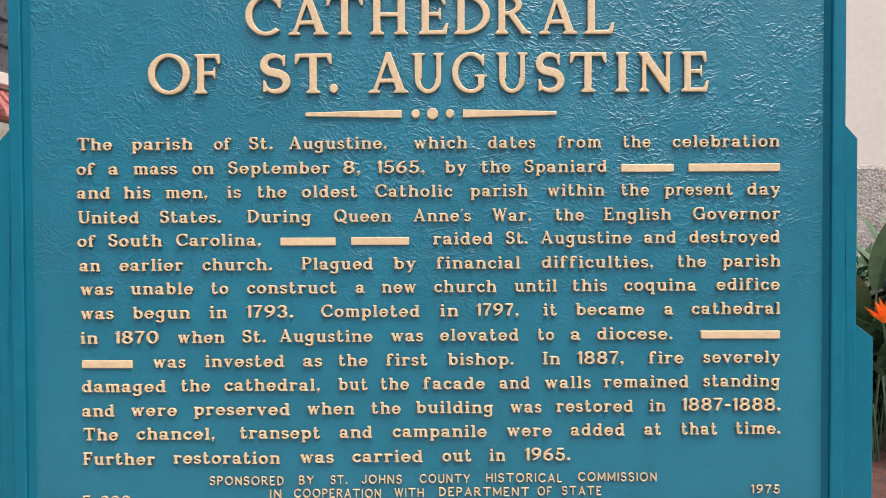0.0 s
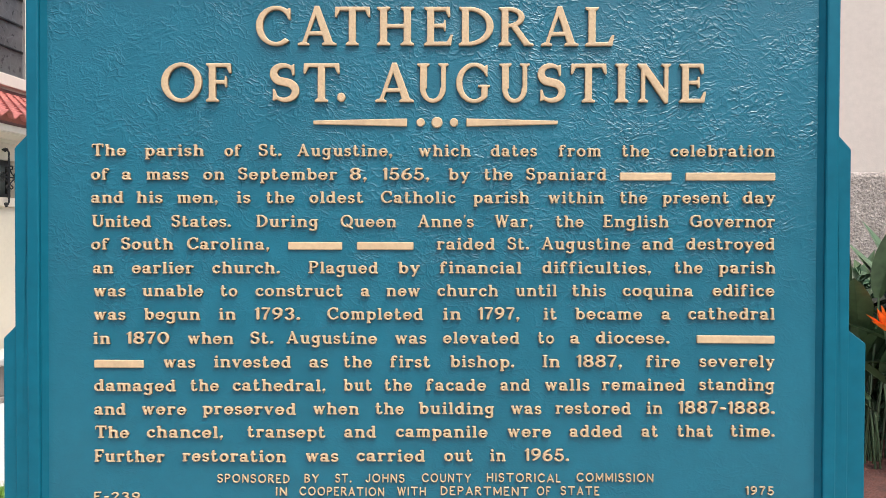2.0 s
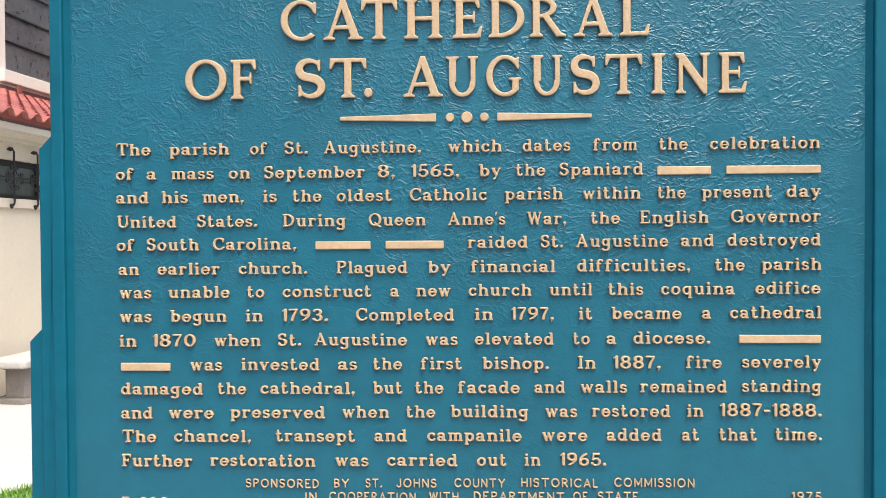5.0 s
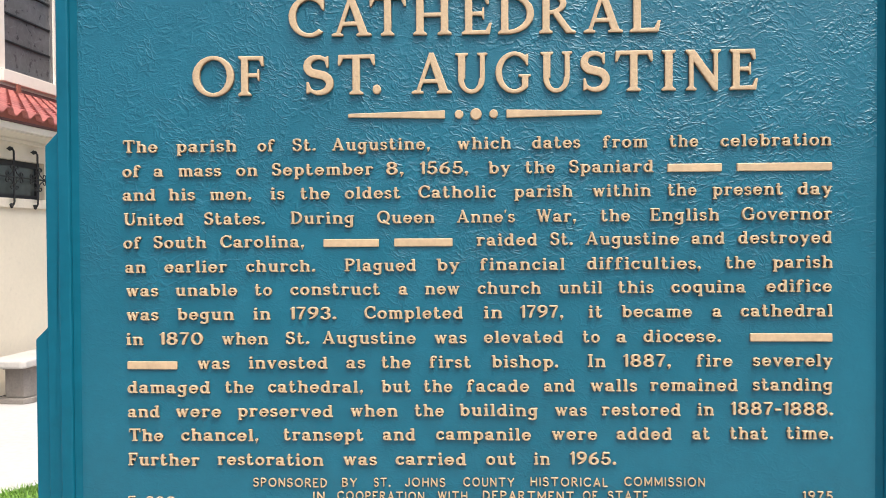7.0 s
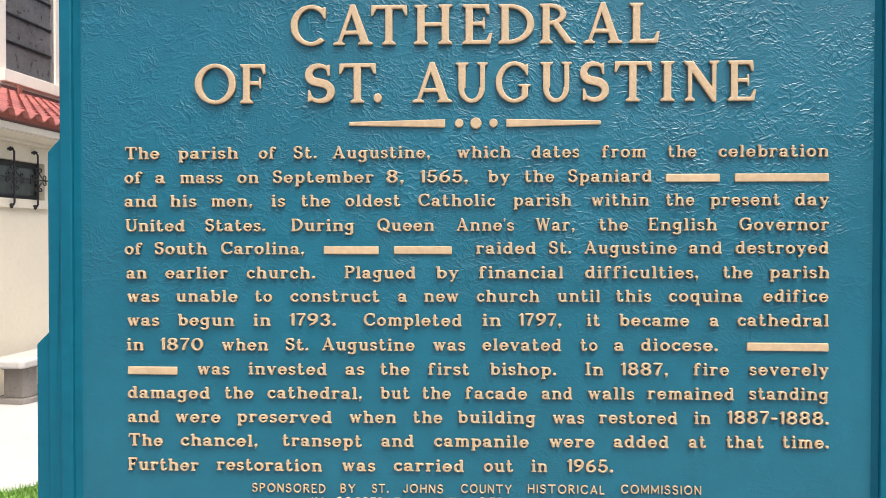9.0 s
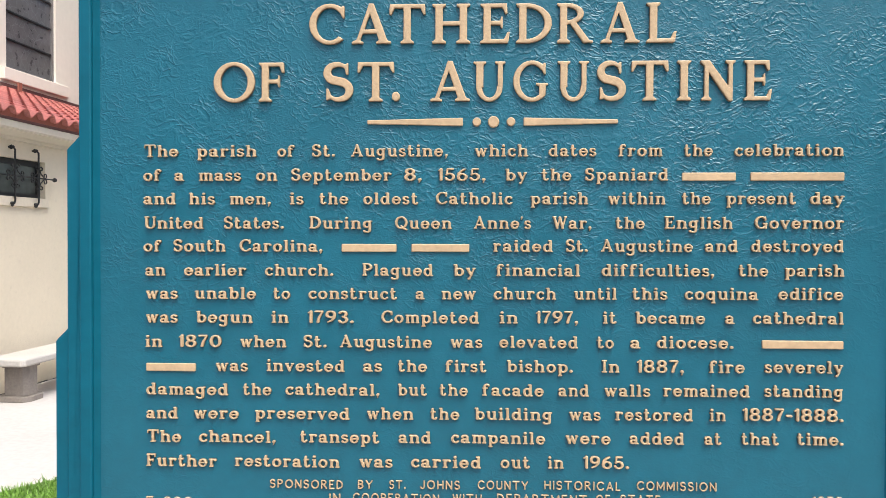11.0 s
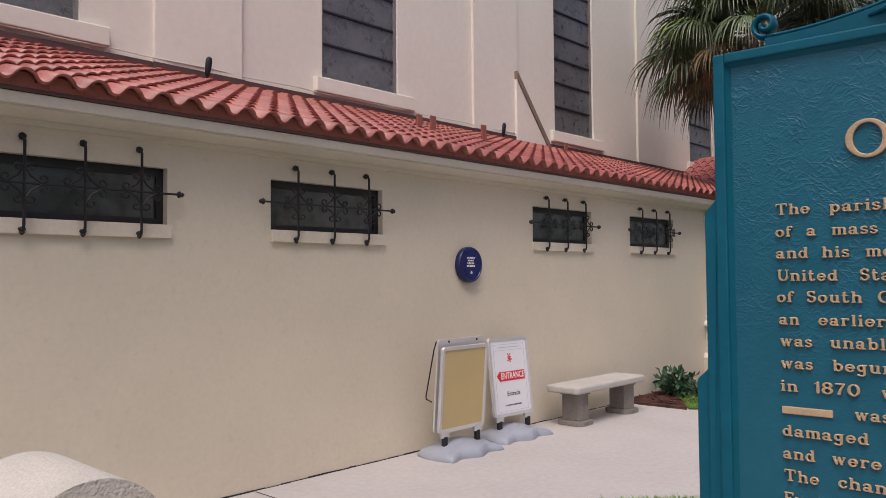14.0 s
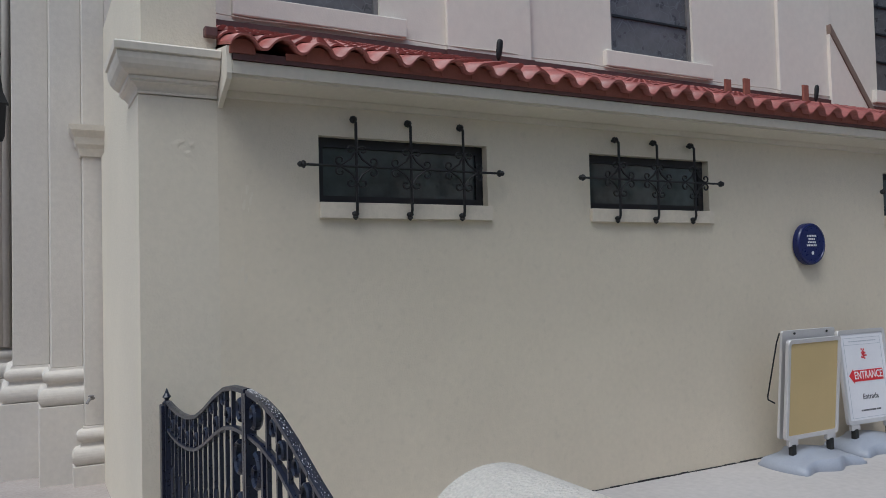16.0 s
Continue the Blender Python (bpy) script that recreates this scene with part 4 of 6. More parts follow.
def alphabet(K, N, H, slab):
    """Strokes of every character: K thick, N thin, H the slab; with no slabs a plain block letter."""
    def v(x, y0, y1, w=K):
        return pen((x, y0 + 0.085, w), (x, y1 - 0.085, w))

    def bar(x0, x1, y, w=H):
        return pen((x0 + w / 2, y, w), (x1 - w / 2, y, w))

    def dot(x, y, r):
        return pen((x, y, 2 * r), (x + 0.001, y, 2 * r))

    def sl(x, y, l, r):
        return [bar(x - l, x + r, y)] if slab else []

    def foot(x, s=0.16):
        return sl(x, 0.055, s, s)

    def head(x, y, l=0.17):
        return sl(x, y - 0.055, l, K / 2)

    def ell(cx, cy, rx, ry):
        return bow(cx, cy, rx, ry, 0, 360, K, N)

    X, A = 0.67, 0.95
    g = {
        "a": [bow(0.27, 0.46, 0.17, 0.15, 165, 0, K, N), v(0.44, 0.0, 0.55), ell(0.25, 0.20, 0.155, 0.135), pen((0.44, 0.10, N), (0.57, 0.055, N)), dot(0.12, 0.49, 0.075)],
        "b": [v(0.15, 0, A), ell(0.36, 0.33, 0.20, 0.275)] + head(0.15, A),
        "c": [bow(0.31, 0.33, 0.22, 0.275, 50, 315, K, N), dot(0.45, 0.50, 0.085)],
        "d": [v(0.49, 0, A), ell(0.28, 0.33, 0.20, 0.275)] + head(0.49, A) + sl(0.49, 0.055, 0, 0.17),
        "e": [bow(0.31, 0.33, 0.22, 0.275, 0, 320, K, N), bar(0.10, 0.58, 0.355, N)],
        "f": [v(0.19, 0, 0.80), bow(0.35, 0.73, 0.16, 0.17, 180, 55, K, N), dot(0.45, 0.82, 0.085), bar(0.03, 0.42, 0.615)] + foot(0.19),
        "g": [ell(0.28, 0.37, 0.19, 0.235), v(0.47, -0.18, X), bow(0.27, -0.10, 0.20, 0.135, 0, -150, K, N)] + sl(0.47, 0.615, 0, 0.17),
        "h": [v(0.16, 0, A), bow(0.36, 0.43, 0.19, 0.185, 165, 0, K, N), v(0.55, 0, 0.55)] + head(0.16, A) + foot(0.16, 0.15) + foot(0.55, 0.15),
        "i": [v(0.17, 0, X), dot(0.16, 0.86, 0.105)] + head(0.17, X) + foot(0.17),
        "l": [v(0.17, 0, A)] + head(0.17, A) + foot(0.17),
        "m": [v(0.16, 0, X), v(0.49, 0, 0.55), v(0.82, 0, 0.55), bow(0.33, 0.43, 0.16, 0.185, 165, 0, K, N), bow(0.66, 0.43, 0.16, 0.185, 165, 0, K, N)] + head(0.16, X) + foot(0.16, 0.14) + foot(0.49, 0.13) + foot(0.82, 0.14),
        "n": [v(0.16, 0, X), bow(0.36, 0.43, 0.19, 0.185, 165, 0, K, N), v(0.55, 0, 0.55)] + head(0.16, X) + foot(0.16, 0.15) + foot(0.55, 0.15),
        "o": [ell(0.31, 0.33, 0.225, 0.275)],
        "p": [v(0.16, -0.28, X), ell(0.37, 0.33, 0.20, 0.275)] + head(0.16, X) + sl(0.16, -0.225, 0.15, 0.15),
        "q": [v(0.49, -0.28, X), ell(0.28, 0.33, 0.20, 0.275)] + sl(0.49, -0.225, 0.15, 0.15),
        "r": [v(0.17, 0, X), bow(0.37, 0.43, 0.19, 0.18, 170, 65, K, N), dot(0.46, 0.56, 0.09)] + head(0.17, X) + foot(0.17),
        "s": [bow(0.25, 0.485, 0.15, 0.13, 25, 270, K * 0.9, N) + bow(0.25, 0.195, 0.165, 0.14, 90, -155, K * 0.9, N), dot(0.38, 0.55, 0.065), dot(0.11, 0.13, 0.065)],
        "t": [v(0.20, 0.10, 0.92), bar(0.03, 0.43, 0.615), bow(0.33, 0.20, 0.13, 0.145, 180, 330, K, N)],
        "u": [v(0.16, 0.12, X), bow(0.34, 0.24, 0.18, 0.185, 180, 345, K, N), v(0.52, 0, X)] + head(0.16, X) + head(0.52, X) + sl(0.52, 0.055, 0, 0.17),
        "v": [pen((0.14, 0.58, K), (0.33, 0.08, K)), pen((0.33, 0.08, N), (0.52, 0.60, N))] + sl(0.14, 0.615, 0.13, 0.14) + sl(0.52, 0.615, 0.12, 0.12),
        "w": [pen((0.13, 0.58, K), (0.28, 0.08, K)), pen((0.28, 0.08, N), (0.43, 0.58, N)), pen((0.43, 0.58, K), (0.58, 0.08, K)), pen((0.58, 0.08, N), (0.74, 0.60, N))] + sl(0.13, 0.615, 0.12, 0.13) + sl(0.74, 0.615, 0.12, 0.11),
        "y": [pen((0.14, 0.58, K), (0.34, 0.10, K)), pen((0.52, 0.60, N), (0.25, -0.19, N)), dot(0.20, -0.19, 0.085)] + sl(0.14, 0.615, 0.13, 0.14) + sl(0.52, 0.615, 0.12, 0.12),
        "A": [pen((0.13, 0.06, N), (0.42, 0.93, N)), pen((0.41, 0.93, K), (0.69, 0.08, K)), bar(0.22, 0.60, 0.32, N)] + foot(0.13, 0.13) + foot(0.69, 0.17),
        "B": [v(0.15, 0, 1), bow(0.30, 0.74, 0.24, 0.205, -90, 90, K, N), bow(0.30, 0.28, 0.28, 0.225, -90, 90, K, N), bar(0.10, 0.36, 0.945, N), bar(0.10, 0.36, 0.52, N), bar(0.10, 0.36, 0.055, N)],
        "C": [bow(0.44, 0.5, 0.35, 0.44, 45, 318, K, N)] + ([pen((0.70, 0.93, 0.09), (0.70, 0.68, 0.12))] if slab else []),
        "D": [v(0.19, 0, 1), bow(0.30, 0.5, 0.42, 0.445, -90, 90, K, N), bar(0.03 if slab else 0.12, 0.36, 0.055, N), bar(0.03 if slab else 0.12, 0.36, 0.945, N)],
        "E": [v(0.19, 0, 1), bar(0.03 if slab else 0.12, 0.66, 0.945, N), bar(0.19, 0.52, 0.51, N), bar(0.03 if slab else 0.12, 0.69, 0.055, N)] + ([pen((0.61, 0.93, 0.10), (0.62, 0.75, 0.08)), pen((0.64, 0.07, 0.10), (0.66, 0.26, 0.08)), pen((0.48, 0.60, 0.08), (0.48, 0.42, 0.08))] if slab else []),
        "F": [v(0.19, 0, 1), bar(0.03 if slab else 0.12, 0.66, 0.945, N), bar(0.19, 0.52, 0.49, N)] + foot(0.19, 0.17) + ([pen((0.61, 0.93, 0.10), (0.62, 0.75, 0.08)), pen((0.48, 0.58, 0.08), (0.48, 0.40, 0.08))] if slab else []),
        "G": [bow(0.44, 0.5, 0.35, 0.44, 45, 330, K, N), v(0.72, 0.0, 0.48), bar(0.52, 0.86 if slab else 0.78, 0.42, N)] + ([pen((0.70, 0.93, 0.09), (0.70, 0.68, 0.12))] if slab else []),
        "H": [v(0.15, 0, 1), v(0.67, 0, 1), bar(0.12, 0.70, 0.51, N)],
        "I": [v(0.19, 0, 1)] + foot(0.19, 0.17) + sl(0.19, 0.945, 0.17, 0.17),
        "J": [v(0.46, 0.2, 1), bow(0.28, 0.27, 0.18, 0.21, 0, -165, K, N)],
        "L": [v(0.15, 0, 1), bar(0.10, 0.58, 0.055, N)],
        "M": [v(0.15, 0, 1), v(0.81, 0, 1), pen((0.15, 0.92, N), (0.48, 0.22, N)), pen((0.48, 0.22, N), (0.81, 0.92, N))],
        "N": [v(0.15, 0, 1), v(0.69, 0, 1), pen((0.15, 0.93, K), (0.69, 0.07, K))],
        "O": [ell(0.44, 0.5, 0.35, 0.44)],
        "P": [v(0.19, 0, 1), bow(0.34, 0.715, 0.29, 0.23, -90, 90, K, N), bar(0.03 if slab else 0.12, 0.40, 0.945, N), bar(0.16, 0.40, 0.485, N)] + foot(0.19, 0.17),
        "Q": [ell(0.44, 0.5, 0.35, 0.44), pen((0.44, 0.24, N), (0.60, 0.06, K), (0.82, -0.06, N))],
        "R": [v(0.15, 0, 1), bow(0.32, 0.735, 0.26, 0.21, -90, 90, K, N), bar(0.12, 0.38, 0.945, N), bar(0.12, 0.38, 0.525, N), pen((0.34, 0.50, K), (0.64, 0.07, K))],
        "S": [bow(0.32, 0.735, 0.21, 0.205, 25, 270, K, N) + bow(0.32, 0.29, 0.23, 0.235, 90, -155, K, N)] + ([pen((0.52, 0.94, 0.08), (0.52, 0.73, 0.10)), pen((0.09, 0.08, 0.08), (0.09, 0.29, 0.10))] if slab else []),
        "T": [v(0.42, 0, 1), bar(0.04, 0.80, 0.945, N)] + foot(0.42, 0.19) + ([pen((0.08, 0.92, 0.10), (0.06, 0.74, 0.08)), pen((0.76, 0.92, 0.10), (0.78, 0.74, 0.08))] if slab else []),
        "U": [v(0.19, 0.25, 1), bow(0.45, 0.33, 0.26, 0.27, 180, 360, K, N), v(0.71, 0.25, 1, N if slab else K)] + sl(0.19, 0.945, 0.17, 0.17) + sl(0.71, 0.945, 0.13, 0.13),
        "W": [pen((0.14, 0.92, K), (0.34, 0.08, K)), pen((0.34, 0.08, N), (0.52, 0.90, N)), pen((0.52, 0.90, K), (0.72, 0.08, K)), pen((0.72, 0.08, N), (0.91, 0.92, N))] + sl(0.14, 0.945, 0.14, 0.15) + sl(0.91, 0.945, 0.12, 0.12),
        "Y": [pen((0.12, 0.92, K), (0.40, 0.46, K)), pen((0.68, 0.92, K), (0.40, 0.46, K)), v(0.40, 0, 0.52)],
        "0": [ell(0.34, 0.5, 0.25, 0.44)],
        "1": [v(0.23, 0, 1), pen((0.20, 0.90, N), (0.07, 0.80, 0.08))],
        "2": [bow(0.29, 0.70, 0.20, 0.24, 165, -20, K, N), pen((0.46, 0.60, K), (0.12, 0.08, N)), bar(0.06, 0.54, 0.06, N)],
        "3": [bow(0.29, 0.735, 0.19, 0.205, 155, -90, K, N), bow(0.29, 0.285, 0.22, 0.23, 90, -155, K, N)],
        "5": [bar(0.11, 0.55, 0.93, 0.14), pen((0.16, 0.92, N), (0.13, 0.55, N)), bow(0.29, 0.315, 0.23, 0.26, 135, -155, K, N)],
        "6": [ell(0.32, 0.30, 0.225, 0.245), pen((0.48, 0.92, N), (0.28, 0.80, K * 0.8), (0.13, 0.58, K), (0.095, 0.32, K))],
        "7": [bar(0.05, 0.58, 0.93, 0.14), pen((0.53, 0.90, N), (0.33, 0.45, K * 0.9), (0.26, 0.09, K))],
        "8": [ell(0.32, 0.735, 0.19, 0.205), ell(0.32, 0.285, 0.225, 0.23)],
        "-": [bar(0.04, 0.42, 0.42, 0.17)],
        ".": [dot(0.13, 0.115, 0.115)],
        ",": [dot(0.13, 0.115, 0.11), pen((0.17, 0.08, 0.11), (0.09, -0.15, 0.05))],
        "'": [pen((0.11, 0.93, 0.14), (0.07, 0.74, 0.07))],
    }
    g["9"] = [[(0.64 - x, 1 - y, w) for x, y, w in s] for s in g["6"]]
    return g


def stroke_field(strokes, gx, gy):
    """Depth inside the nearest stroke at every grid point, negative outside."""
    best = np.full(gx.shape, -9.0)
    for s in strokes:
        for (xa, ya, wa), (xb, yb, wb) in zip(s, s[1:]):
            dx, dy = xb - xa, yb - ya
            t = np.clip(((gx - xa) * dx + (gy - ya) * dy) / max(dx * dx + dy * dy, 1e-9), 0, 1)
            best = np.maximum(best, (wa + (wb - wa) * t) / 2 - np.hypot(gx - xa - t * dx, gy - ya - t * dy))
    return best


def outline_field(shapes, gx, gy):
    """The same for letters drawn as closed outlines."""
    best = np.full(gx.shape, -9.0)
    for q in shapes:
        far, inside = np.full(gx.shape, 9.0), np.zeros(gx.shape, bool)
        for (xa, ya), (xb, yb) in zip(q, q[1:] + q[:1]):
            dx, dy = xb - xa, yb - ya
            t = np.clip(((gx - xa) * dx + (gy - ya) * dy) / max(dx * dx + dy * dy, 1e-9), 0, 1)
            far = np.minimum(far, np.hypot(gx - xa - t * dx, gy - ya - t * dy))
            if ya != yb:
                inside ^= ((ya > gy) != (yb > gy)) & (gx < (xb - xa) * (gy - ya) / (yb - ya) + xa)
        best = np.maximum(best, np.where(inside, far, -far))
    return best


def relief(name, field, x0, x1, y0, y1, step, soft, wall, rough=0.0):
    """Raise the inside of a field as a letter: upright sides, then a rounded shoulder. x across, z up, y = 0 at the back, -1 at the face."""
    nx, ny = int((x1 - x0) / step) + 1, int((y1 - y0) / step) + 1
    gx, gy = np.meshgrid(x0 + step * np.arange(nx), y0 + step * np.arange(ny))
    d = field(gx, gy)
    if rough:
        d = d + rough * (np.sin(gx * 61 + 3 * np.sin(gy * 37)) * np.sin(gy * 53 + 2 * np.sin(gx * 41)))
    d[np.abs(d) < 1e-4] = 1e-4
    verts, top, faces, sides = [], {}, [], []

    def put(key, x, y, depth):
        if key not in top:
            f = min(1.0, max(0.0, depth) / soft)
            top[key] = len(verts)
            verts.append((x, -(wall + (1 - wall) * math.sqrt(1 - (1 - f) ** 2)), y))
        return top[key]

    for j in range(ny - 1):
        row = d[j:j + 2]
        for i in np.nonzero((row[:, :-1] > 0).any(0) | (row[:, 1:] > 0).any(0))[0].tolist():
            c = [(i, j), (i + 1, j), (i + 1, j + 1), (i, j + 1)]
            poly, cut = [], []
            for (ia, ja), (ib, jb) in zip(c, c[1:] + c[:1]):
                da, db = d[ja, ia], d[jb, ib]
                if da > 0:
                    poly.append(put((ia, ja), gx[ja, ia], gy[ja, ia], da))
                if (da > 0) != (db > 0):
                    t = da / (da - db)
                    key = ("e",) + tuple(sorted(((ia, ja), (ib, jb))))
                    poly.append(put(key, gx[ja, ia] + t * (gx[jb, ib] - gx[ja, ia]), gy[ja, ia] + t * (gy[jb, ib] - gy[ja, ia]), 0.0))
                    cut.append((poly[-1], da > 0))
            if len(poly) > 2:
                faces.append(tuple(poly))
                for k in range(len(cut)):
                    if cut[k][1]:
                        sides.append((cut[k][0], cut[(k + 1) % len(cut)][0]))
    low = {}
    for a in {q for s in sides for q in s}:
        for twin in range(2):
            low[a, twin] = len(verts)
            verts.append((verts[a][0], 0.0 if twin else verts[a][1], verts[a][2]))
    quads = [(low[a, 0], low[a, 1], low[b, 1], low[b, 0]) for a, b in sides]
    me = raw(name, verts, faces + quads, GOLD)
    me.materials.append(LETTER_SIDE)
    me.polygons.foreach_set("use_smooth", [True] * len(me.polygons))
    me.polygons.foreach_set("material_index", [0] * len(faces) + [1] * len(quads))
    return me


SERIF, BLOCK = alphabet(0.185, 0.118, 0.112, True), alphabet(0.15, 0.14, 0.12, False)
CAST = {}


def cast_letter(ch, style):
    """The shared mesh of a character with its left and right edge."""
    if (ch, style) not in CAST:
        if style == "title":
            shapes = CAPITALS[ch]
            xs = [p[0] for q in shapes for p in q]
            lo, hi = min(xs), max(xs)
            me = relief("letter", lambda gx, gy: outline_field(shapes, gx, gy), lo - 0.05, hi + 0.05, -0.08, 1.10, 0.021, 0.035, 0.80, 0.004)
        else:
            strokes = (SERIF if style == "serif" else BLOCK)[ch]
            lo, hi = min(p[0] - p[2] / 2 for s in strokes for p in s), max(p[0] + p[2] / 2 for s in strokes for p in s)
            me = relief("letter", lambda gx, gy: stroke_field(strokes, gx, gy), lo - 0.05, hi + 0.05, -0.36, 1.08, 0.035, 0.07, 0.62, 0.006)
        CAST[ch, style] = me, lo, hi
    return CAST[ch, style]


def set_word(text, x0, x1, z, cap, depth, style):
    """Lay a word letter by letter between its two ends."""
    gap = 0.10 if style == "serif" else 0.20
    spans = [cast_letter(ch, style) for ch in text]
    k = (x1 - x0) / (sum(hi - lo for me, lo, hi in spans) + gap * (len(text) - 1))
    x = x0
    for me, lo, hi in spans:
        ob = new("letter", me)
        ob.parent = panel
        ob.matrix_local = Matrix.Translation((x - lo * k, 0.0082, z)) @ Matrix.Diagonal((k, depth, cap, 1))
        x += (hi - lo + gap) * k


for k, (z, line) in enumerate(LINES):
    cap, depth, style = (0.0150, 0.0042, "serif") if k < 14 else (0.0105, 0.0030, "block") if k < 18 else (0.0465, 0.0052, "title")
    for item in line.split("; "):
        text, a, b = item.split()
        a, b = int(a) / 1000, int(b) / 1000
        zw = z + 0.026 * (1.632 - z) * (a + b) / 2 / 0.825
        if text == "~":
            part("plain_bar", box(a, b, 0.0053, 0.0095, zw, zw + 0.0095, bevel=0.001), GOLD, panel, "raised peach-gold bar")
        else:
            set_word(text, a, b, zw, cap, depth, style)
for s, a, b in ((1, -0.1432, -0.0292), (-1, 0.0426, 0.1529)):
    h0, h1 = (0.0022, 0.0048) if s > 0 else (0.0048, 0.0022)
    part("taper_rule", prism([(a, 1.6730 - h0), (b, 1.6730 - h1), (b, 1.6730 + h1), (a, 1.6730 + h0)], "y", 0.0045, 0.0095, None, 0.0008), GOLD, panel)
for x, r in ((-0.0127, 0.0052), (0.0071, 0.0068), (0.0276, 0.0052)):
    part("dot", lathe([(r, 0.0), (r, 0.004), (r * 0.85, 0.0052)], 16, None, pose(x, 0.0095, 1.6730, 90, 0, 0)), GOLD, panel)

# ---- along the wall: plaque, sign stands, bench ----
plaque = thing("wall_plaque", pose(WALL + 0.001, 5.43, 1.673, 90, 0, 90), "round blue enamel plaque fixed to the cream wall", "plaque")
part("disc", lathe([(0.155, 0.0), (0.172, 0.008), (0.172, 0.05), (0.165, 0.062), (0.15, 0.066), (0.146, 0.060), (0.02, 0.060)], 40), BLUE, plaque, "dark blue disc with raised rim")
ink = bmesh.new()
for y, w, n in ((0.058, 0.060, 6), (0.032, 0.042, 4), (0.006, 0.052, 5), (-0.020, 0.060, 6)):
    for i in range(n):
        box(-w + 2 * w * i / n, -w + 2 * w * (i + 0.72) / n, y, y + 0.015, 0.060, 0.0615, ink)
part("plain_bar", ink, WHITE_INK, plaque, "white lettering bars")
part("emblem", lathe([(0.013, 0.0), (0.016, 0.001), (0.010, 0.0022)], 10, None, pose(0.005, -0.075, 0.060)), WHITE_INK, plaque, "small white emblem")


def letters(text, size, depth, align="CENTER"):
    curve = bpy.data.curves.new("letters", "FONT")
    curve.body, curve.size, curve.resolution_u, curve.extrude, curve.align_x, curve.offset = text, size, 2, depth, align, size * 0.012
    ob = new("letters", curve)
    me = bpy.data.meshes.new_from_object(ob.evaluated_get(bpy.context.evaluated_depsgraph_get()))
    bpy.data.objects.remove(ob)
    bm = bmesh.new()
    bm.from_mesh(me)
    bpy.data.meshes.remove(me)
    for f in bm.faces:
        f.smooth = False
    return bm


def rounded(w, h, r, n=5):
    pts = []
    for cx, cz, a0 in ((w / 2 - r, h - r, 0), (-w / 2 + r, h - r, 90), (-w / 2 + r, r, 180), (w / 2 - r, r, 270)):
        pts += [(cx + r * math.cos(radians(a0 + 90 * i / n)), cz + r * math.sin(radians(a0 + 90 * i / n))) for i in range(n + 1)]
    return pts


